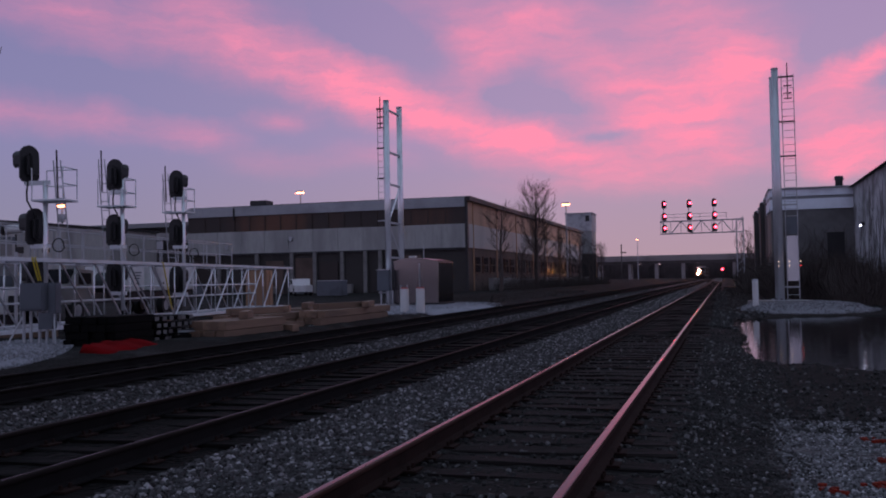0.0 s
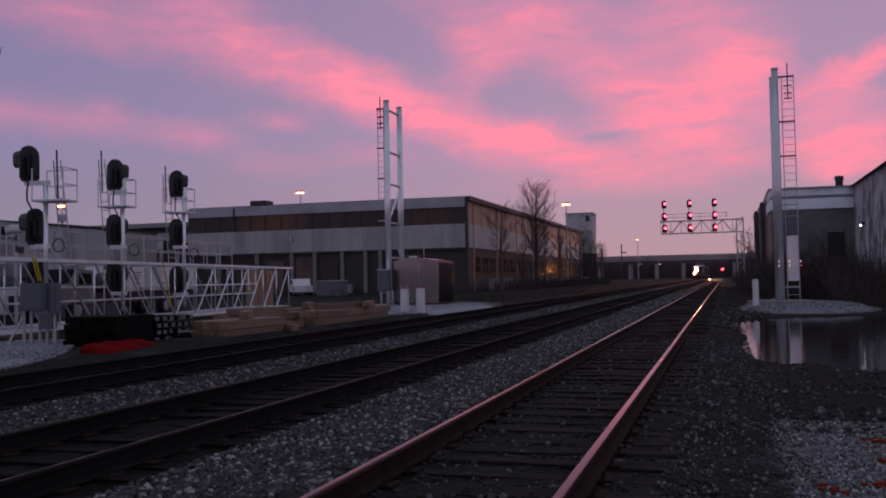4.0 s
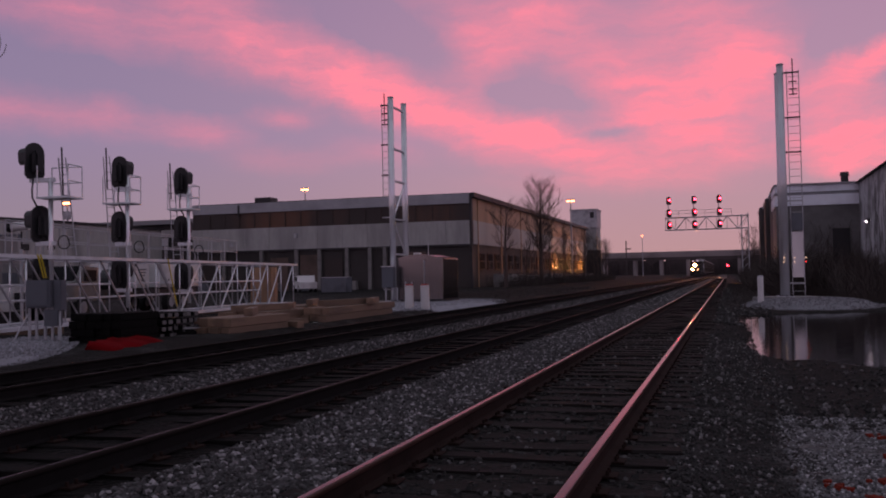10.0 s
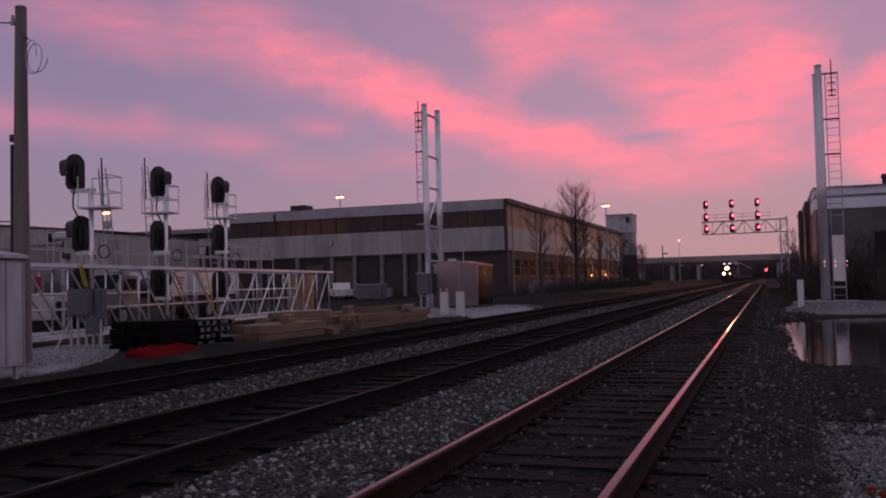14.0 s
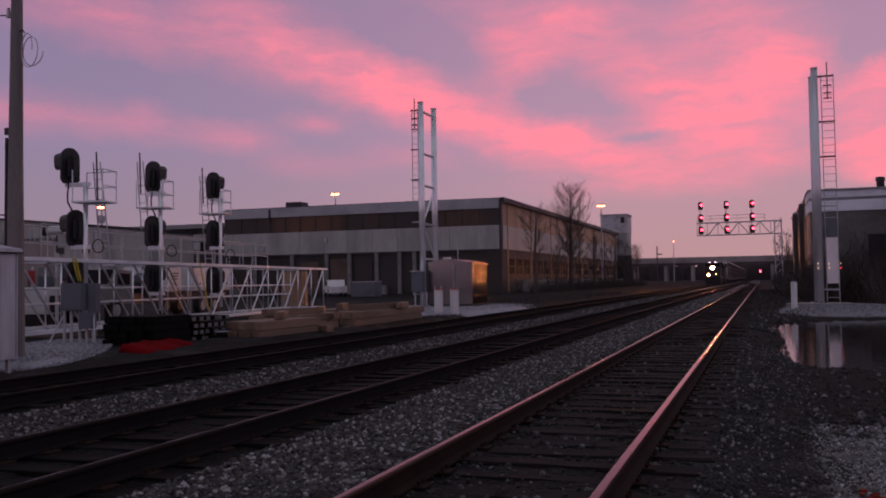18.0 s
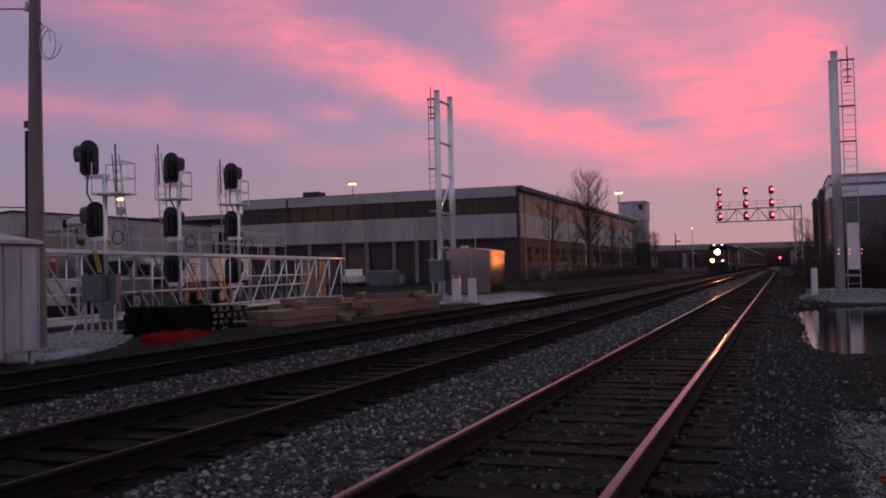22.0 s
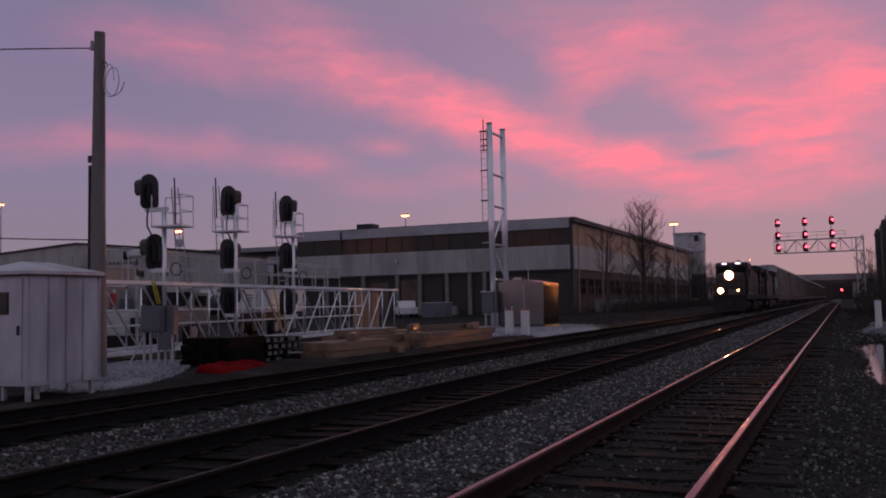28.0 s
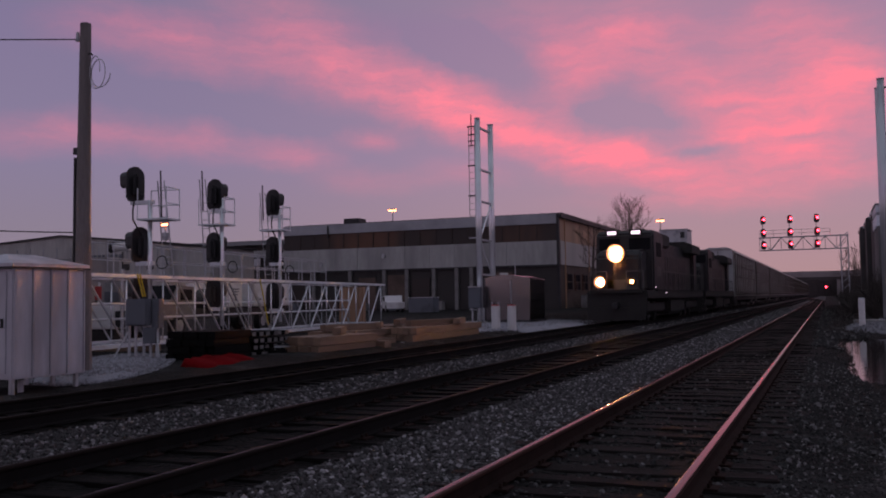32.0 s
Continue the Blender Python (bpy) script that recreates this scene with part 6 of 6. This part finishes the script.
def truck_frame(parent, y, axles, spacing):
    f = part("truck", B((0, y, 0.62), (2.3, spacing * (axles - 1) + 1.5, 0.35), bevel=0.04), loco_dark, parent)
    for i in range(axles):
        yy = y + (i - (axles - 1) / 2) * spacing
        for x in (-0.75, 0.75):
            part("wheel", Rd((x - 0.06, yy, 0.5), (x + 0.06, yy, 0.5), 0.5, seg=20), dark_steel, f)
    for x in (-1.15, 1.15):
        part("side_frame", prism(bmesh.new(), [(y - spacing * (axles - 1) / 2 - 0.7, 0.55), (y + spacing * (axles - 1) / 2 + 0.7, 0.55), (y + spacing * (axles - 1) / 2 + 0.5, 0.95), (y - spacing * (axles - 1) / 2 - 0.5, 0.95)], x - 0.1, x + 0.1, "x"), loco_dark, f)


def shroud(parent, x, z, y0, y1, r):
    """A short dark tube, added round a lamp to keep its light off the nose."""
    verts, faces, n = [], [], 20
    for rr, yy in ((r, y0), (r, y1), (r + 0.03, y1), (r + 0.03, y0)):
        verts += [(x + rr * math.cos(2 * math.pi * k / n), yy, z + rr * math.sin(2 * math.pi * k / n)) for k in range(n)]
    for s in range(3):
        for k in range(n):
            faces.append((s * n + k, s * n + (k + 1) % n, (s + 1) * n + (k + 1) % n, (s + 1) * n + k))
    part("lamp_shroud", (verts, faces), loco_dark, parent)


def halo(parent, x, z, y, r0, r1):
    """A flared emissive ring that paints the orange halo round a lamp."""
    n = 24
    verts = [(x + r * math.cos(6.2832 * k / n), yy, z + r * math.sin(6.2832 * k / n)) for r, yy in ((r0, y), (r1, y - 0.05), (r1, y)) for k in range(n)]
    faces = [(s * n + k, s * n + (k + 1) % n, (s + 1) * n + (k + 1) % n, (s + 1) * n + k) for s in (0, 1) for k in range(n)]
    part("reflector_bowl", (verts, faces), halo_glow, parent, "glowing ring that paints the lamp's orange halo")


LENS = 0.31  # radius of the headlight glass, widened to take in its glare


def locomotive(name, back, lead):
    t = thing(name, (TRACK_A, 390 + back, 0), "dark blue six-axle diesel locomotive with lit headlights" if lead else "dark blue six-axle diesel locomotive, second unit", "locomotive", "train")
    L = 22.3
    part("frame", B((0, L / 2, 1.38), (3.05, L - 0.5, 0.42), bevel=0.04), loco_dark, t)
    part("fuel_tank", B((0, L / 2, 0.72), (2.7, 5.6, 0.95), bevel=0.15), loco_dark, t)
    truck_frame(t, 4.3, 3, 2.0), truck_frame(t, L - 4.3, 3, 2.0)
    # nose
    nose = prism(bmesh.new(), [(0.75, 1.58), (2.6, 1.58), (2.6, 3.75), (1.05, 3.62), (0.75, 3.3)], -1.15, 1.15, "x")
    bmesh.ops.bevel(nose, geom=list(nose.edges), offset=0.12, segments=2, affect="EDGES")
    nz = part("nose", nose, loco_blue, t)
    part("nose_door", B((-0.55, 0.74, 2.45), (0.7, 0.04, 1.5), bevel=0.02), loco_blue, nz)
    part("nose_stripe", B((0, 0.735, 1.9), (2.0, 0.03, 0.5)), loco_grey, nz, "grimy grey band")
    # cab with windscreens
    cab = prism(bmesh.new(), [(2.45, 1.58), (5.4, 1.58), (5.4, 4.62), (4.9, 4.75), (2.75, 4.75), (2.45, 4.55)], -1.5, 1.5, "x")
    bmesh.ops.bevel(cab, geom=list(cab.edges), offset=0.10, segments=2, affect="EDGES")
    c = part("cab", cab, loco_blue, t)
    for x in (-0.78, 0.78):
        part("windscreen", B((x, 2.44, 4.02), (1.1, 0.04, 0.62), bevel=0.03), grimy_glass, c)
    for x in (-1.5, 1.5):
        part("cab_window", B((x, 3.9, 3.75), (0.05, 1.4, 0.75), bevel=0.02), grimy_glass, c)
        part("cab_number_panel", B((x * 0.998, 3.9, 2.6), (0.03, 1.3, 0.5)), loco_grey, c)
    for x in (-0.62, 0.62):
        nb = part("number_board_box", B((x, 2.36, 4.62), (0.66, 0.2, 0.32), bevel=0.02), loco_dark, c)
        if lead:
            part("number_board", B((x, 2.25, 4.62), (0.46, 0.03, 0.17)), board_glow, nb, "lit white number board")
    hl = part("headlight_housing", B((0, 0.72, 3.45), (0.86, 0.2, 0.76), bevel=0.06), loco_dark, nz)
    shroud(hl, 0, 3.45, 0.62, 0.12, 0.34)
    if lead:
        part("headlight_lens", Rd((0, 0.56, 3.45), (0, 0.60, 3.45), LENS, seg=24), head_glow, hl, "lit headlight")
        halo(hl, 0, 3.45, 0.14, 0.33, 0.44)
        # added crossed vanes hold the beam along the track; their glow keeps it bright
        for k in range(-6, 7):
            w = 2 * math.sqrt(LENS ** 2 - (0.05 * k) ** 2)
            part("vane", B((0.05 * k, 0.45, 3.45), (0.005, 0.19, w)), vane_glow, hl, "added beam vane with its own glow")
        for k in range(-12, 13):
            w = 2 * math.sqrt(LENS ** 2 - (0.025 * k) ** 2)
            part("louvre", B((0, 0.28, 3.45 + 0.025 * k), (w, 0.14, 0.003)), vane_glow, hl, "thin added louvre with its own glow")
            part("louvre", B((0, 0.44, 3.45 + 0.025 * k), (w, 0.16, 0.003)), vane_glow, hl)
    # hood, radiators, vents
    hood = B((0, 12.6, 3.0), (1.9, 14.6, 2.85), bevel=0.08)
    h = part("hood", hood, loco_blue, t)
    for i in range(14):
        for x in (-0.965, 0.965):
            part("hood_door", B((x, 6.2 + i * 0.85, 2.75), (0.03, 0.72, 1.7)), loco_blue, h)
    part("dynamic_brake", B((0, 8.0, 4.45), (2.4, 3.2, 0.75), bevel=0.08), loco_dark, h)
    part("radiator_wing", prism(bmesh.new(), [(-1.55, 4.1), (1.55, 4.1), (1.55, 4.65), (1.1, 4.85), (-1.1, 4.85), (-1.55, 4.65)], 16.5, 20.6), loco_dark, h)
    part("exhaust", B((0, 13.0, 4.55), (0.9, 1.2, 0.3), bevel=0.03), loco_dark, h)
    part("horn", Rd((0.3, 6.8, 4.95), (0.3, 6.2, 4.98), 0.07, 0.12), dark_steel, h)
    part("rear_hood", B((0, 20.9, 3.0), (2.3, 1.6, 2.8), bevel=0.1), loco_blue, t)
    # walkways, rails, steps, pilot
    for x in (-1.42, 1.42):
        part("walkway", B((x, L / 2 + 1, 1.6), (0.28, L - 4, 0.06)), loco_dark, t)
        bm = bmesh.new()
        rod(bm, (x, 5.6, 2.65), (x, L - 0.6, 2.65), 0.022, seg=5)
        for i in range(10):
            rod(bm, (x, 5.8 + i * 1.75, 1.6), (x, 5.8 + i * 1.75, 2.65), 0.018, seg=5)
        part("handrail", bm, loco_grey, t)
    for yf, sg in ((0.35, 1), (L - 0.35, -1)):
        for x in (-1.3, 1.3):
            for k in range(4):
                part("step", B((x, yf + sg * 0.25, 0.35 + 0.33 * k), (0.45, 0.5, 0.04)), loco_dark, t)
        bm = bmesh.new()
        for x in (-1.35, -0.5, 0.5, 1.35):
            rod(bm, (x, yf - sg * 0.12, 1.5), (x, yf - sg * 0.12, 2.55), 0.022, seg=5)
        rod(bm, (-1.35, yf - sg * 0.12, 2.55), (-0.5, yf - sg * 0.12, 2.55), 0.022, seg=5)
        rod(bm, (0.5, yf - sg * 0.12, 2.55), (1.35, yf - sg * 0.12, 2.55), 0.022, seg=5)
        part("end_handrail", bm, loco_grey, t)
    part("pilot_plate", B((0, 0.3, 1.05), (3.0, 0.14, 0.9), bevel=0.03), loco_dark, t)
    plow = prism(bmesh.new(), [(-1.4, 0.12), (1.4, 0.12), (1.5, 0.75), (-1.5, 0.75)], 0.08, 0.26)
    part("plow", plow, loco_dark, t)
    part("coupler", B((0, -0.05, 0.86), (0.3, 0.7, 0.3), bevel=0.05), dark_steel, t)
    part("anticlimber", B((0, 0.2, 1.55), (2.6, 0.3, 0.16)), loco_dark, t)
    for x in (-0.78, 0.78):
        d = part("ditch_light_housing", Rd((x, 0.2, 2.03), (x, 0.46, 2.03), 0.2, seg=14), loco_dark, t)
        shroud(d, x, 2.03, 0.2, -0.02, 0.19)
        if lead:
            if x < 0:
                # added louvres that keep the ditch light off the near ground
                for k in range(-6, 7):
                    part("louvre", B((x, 0.07, 2.03 + 0.026 * k), (2 * math.sqrt(0.18 ** 2 - (0.026 * k) ** 2), 0.13, 0.003)), loco_dark, d)
                halo(d, x, 2.03, -0.03, 0.18, 0.29)
            part("ditch_light_lens", Rd((x, 0.14, 2.03), (x, 0.18, 2.03), 0.17 if x < 0 else 0.10, seg=16), ditch_glow if x < 0 else dim_ditch, d, "bright ditch light" if x < 0 else "dim ditch light")
    for y, z in ((2.5, 1.75), (6.0, 1.5)):
        part("step_light", B((1.54, y, z), (0.03, 0.06, 0.05)), board_glow if lead else loco_grey, t)
    train.append((t, back))
    return t


locomotive("locomotive", 0.0, True)
locomotive("locomotive", 23.1, False)


def autorack(back):
    t = thing("autorack_car", (TRACK_A, 390 + back, 0), "tall closed auto carrier wagon with grimy ribbed panels", "freight wagon", "train")
    L = 27.6
    part("underframe", B((0, L / 2, 0.95), (2.7, L - 0.6, 0.4), bevel=0.04), loco_dark, t)
    truck_frame(t, 3.2, 2, 1.78), truck_frame(t, L - 3.2, 2, 1.78)
    shell = prism(bmesh.new(), [(-1.5, 1.15), (1.5, 1.15), (1.55, 1.6), (1.55, 5.35), (1.2, 5.75), (-1.2, 5.75), (-1.55, 5.35), (-1.55, 1.6)], 0.55, L - 0.55)
    s = part("shell", shell, rack_panel, t)
    part("roof", prism(bmesh.new(), [(-1.22, 5.74), (1.22, 5.74), (0.9, 5.9), (-0.9, 5.9)], 0.5, L - 0.5), rack_roof, t, "pale ribbed roof")
    for i in range(13):
        y = 0.62 + (L - 1.24) * i / 12
        for x in (-1.57, 1.57):
            part("side_post", B((x, y, 3.3), (0.08, 0.16, 4.1)), rack_frame, s)
    for x in (-1.57, 1.57):
        for z in (1.55, 3.05, 4.1, 5.3):
            part("side_rail", B((x, L / 2, z), (0.06, L - 1.2, 0.1)), rack_frame, s)
    for y in (0.5, L - 0.5):
        e = part("end_door", B((0, y, 3.5), (2.7, 0.08, 4.2), bevel=0.02), rack_roof, t, "pale end doors")
        part("door_seam", B((0, y + (-0.05 if y < 1 else 0.05), 3.5), (0.06, 0.03, 4.1)), rack_frame, e)
    part("coupler", B((0, 0.1, 0.86), (0.3, 0.8, 0.3)), dark_steel, t)
    train.append((t, back))
    return t


first_car = autorack(46.2)
for k in range(1, 13):
    back = 46.2 + 28.2 * k
    train.append((copy_thing(first_car, pose(TRACK_A, 390 + back, 0)), back))

# ---------------------------------------------------------------- ties, plates and spikes (many pieces, last)
def tie_mesh(seed, m):
    rng = random.Random(seed)
    bm = bmesh.new()
    box(bm, (0, 0, 0), (2.6, 0.225, 0.17))
    bmesh.ops.bevel(bm, geom=list(bm.edges), offset=0.012, segments=1, affect="EDGES")
    bmesh.ops.subdivide_edges(bm, edges=[e for e in bm.edges if e.calc_length() > 1], cuts=5)
    for v in bm.verts:
        v.co += Vector((rng.uniform(-0.012, 0.012), rng.uniform(-0.012, 0.012), rng.uniform(-0.01, 0.006)))
    me = bpy.data.meshes.new("tie")
    bm.to_mesh(me)
    bm.free()
    me.materials.append(m)
    return me


def lay_ties(xc, near_to):
    rng = random.Random(int(-xc * 10))
    wood = tie_wood if xc == TRACK_C else tie_oily
    kinds = [tie_mesh(s, wood) for s in range(4)]
    y = 1.5 if xc == TRACK_C else 4.0
    while y < near_to:
        o = new("tie", rng.choice(kinds))
        o.parent = tracks[xc]
        o.matrix_basis = pose(xc + rng.uniform(-0.04, 0.04), y, -0.262 + rng.uniform(-0.014, 0.008), rng.uniform(-1, 1), rng.uniform(-0.4, 0.4), rng.uniform(-1.5, 1.5))
        y += 0.53 + rng.uniform(-0.03, 0.03)
    # the rest, too far to tell apart
    verts, faces = [], []
    while y < 330:
        k = len(verts)
        x = track_x(xc, y)
        for dx, dy, dz in ((-1.3, -0.11, -0.3), (1.3, -0.11, -0.3), (1.3, 0.11, -0.3), (-1.3, 0.11, -0.3), (-1.3, -0.11, -0.178), (1.3, -0.11, -0.178), (1.3, 0.11, -0.178), (-1.3, 0.11, -0.178)):
            verts.append((x + dx, y + dy, dz))
        faces += [tuple(k + i for i in q) for q in ((4, 5, 6, 7), (0, 1, 5, 4), (1, 2, 6, 5), (2, 3, 7, 6), (3, 0, 4, 7))]
        y += 0.53
    tagged(part("far_ties", (verts, faces), wood, tracks[xc]), "", "", "", "stuff")


def plates(xc, near_to):
    """Tie plates under the rails, sharing one mesh."""
    bm = B((0, 0, 0), (0.34, 0.19, 0.018), bevel=0.004)
    for sx in (-0.1, 0.1):
        rod(bm, (sx, 0.05, 0.0), (sx, 0.05, 0.045), 0.014, seg=6)
        rod(bm, (-sx, -0.05, 0.0), (-sx, -0.05, 0.045), 0.014, seg=6)
    first = part("tie_plate", bm, rust, tracks[xc])
    y, n = 1.5 if xc == TRACK_C else 4.0, 0
    first.location = (xc - GAUGE, y, -0.176)
    while y < near_to:
        for s in (-1, 1):
            if n:
                again(first, "tie_plate", (xc + s * GAUGE, y, -0.176), tracks[xc])
            n += 1
        y += 0.53


lay_ties(TRACK_C, 90), lay_ties(TRACK_B, 70), lay_ties(TRACK_A, 60)
plates(TRACK_C, 22), plates(TRACK_B, 20)


# ---------------------------------------------------------------- what moves
def motions():
    for ob, back in train:
        walk(ob, [(0.0, pose(TRACK_A, 390.0 + back, 0)), (16.0, pose(TRACK_A, 217.5 + back, 0)), (32.0, pose(TRACK_A, 45.0 + back, 0))])


motions()
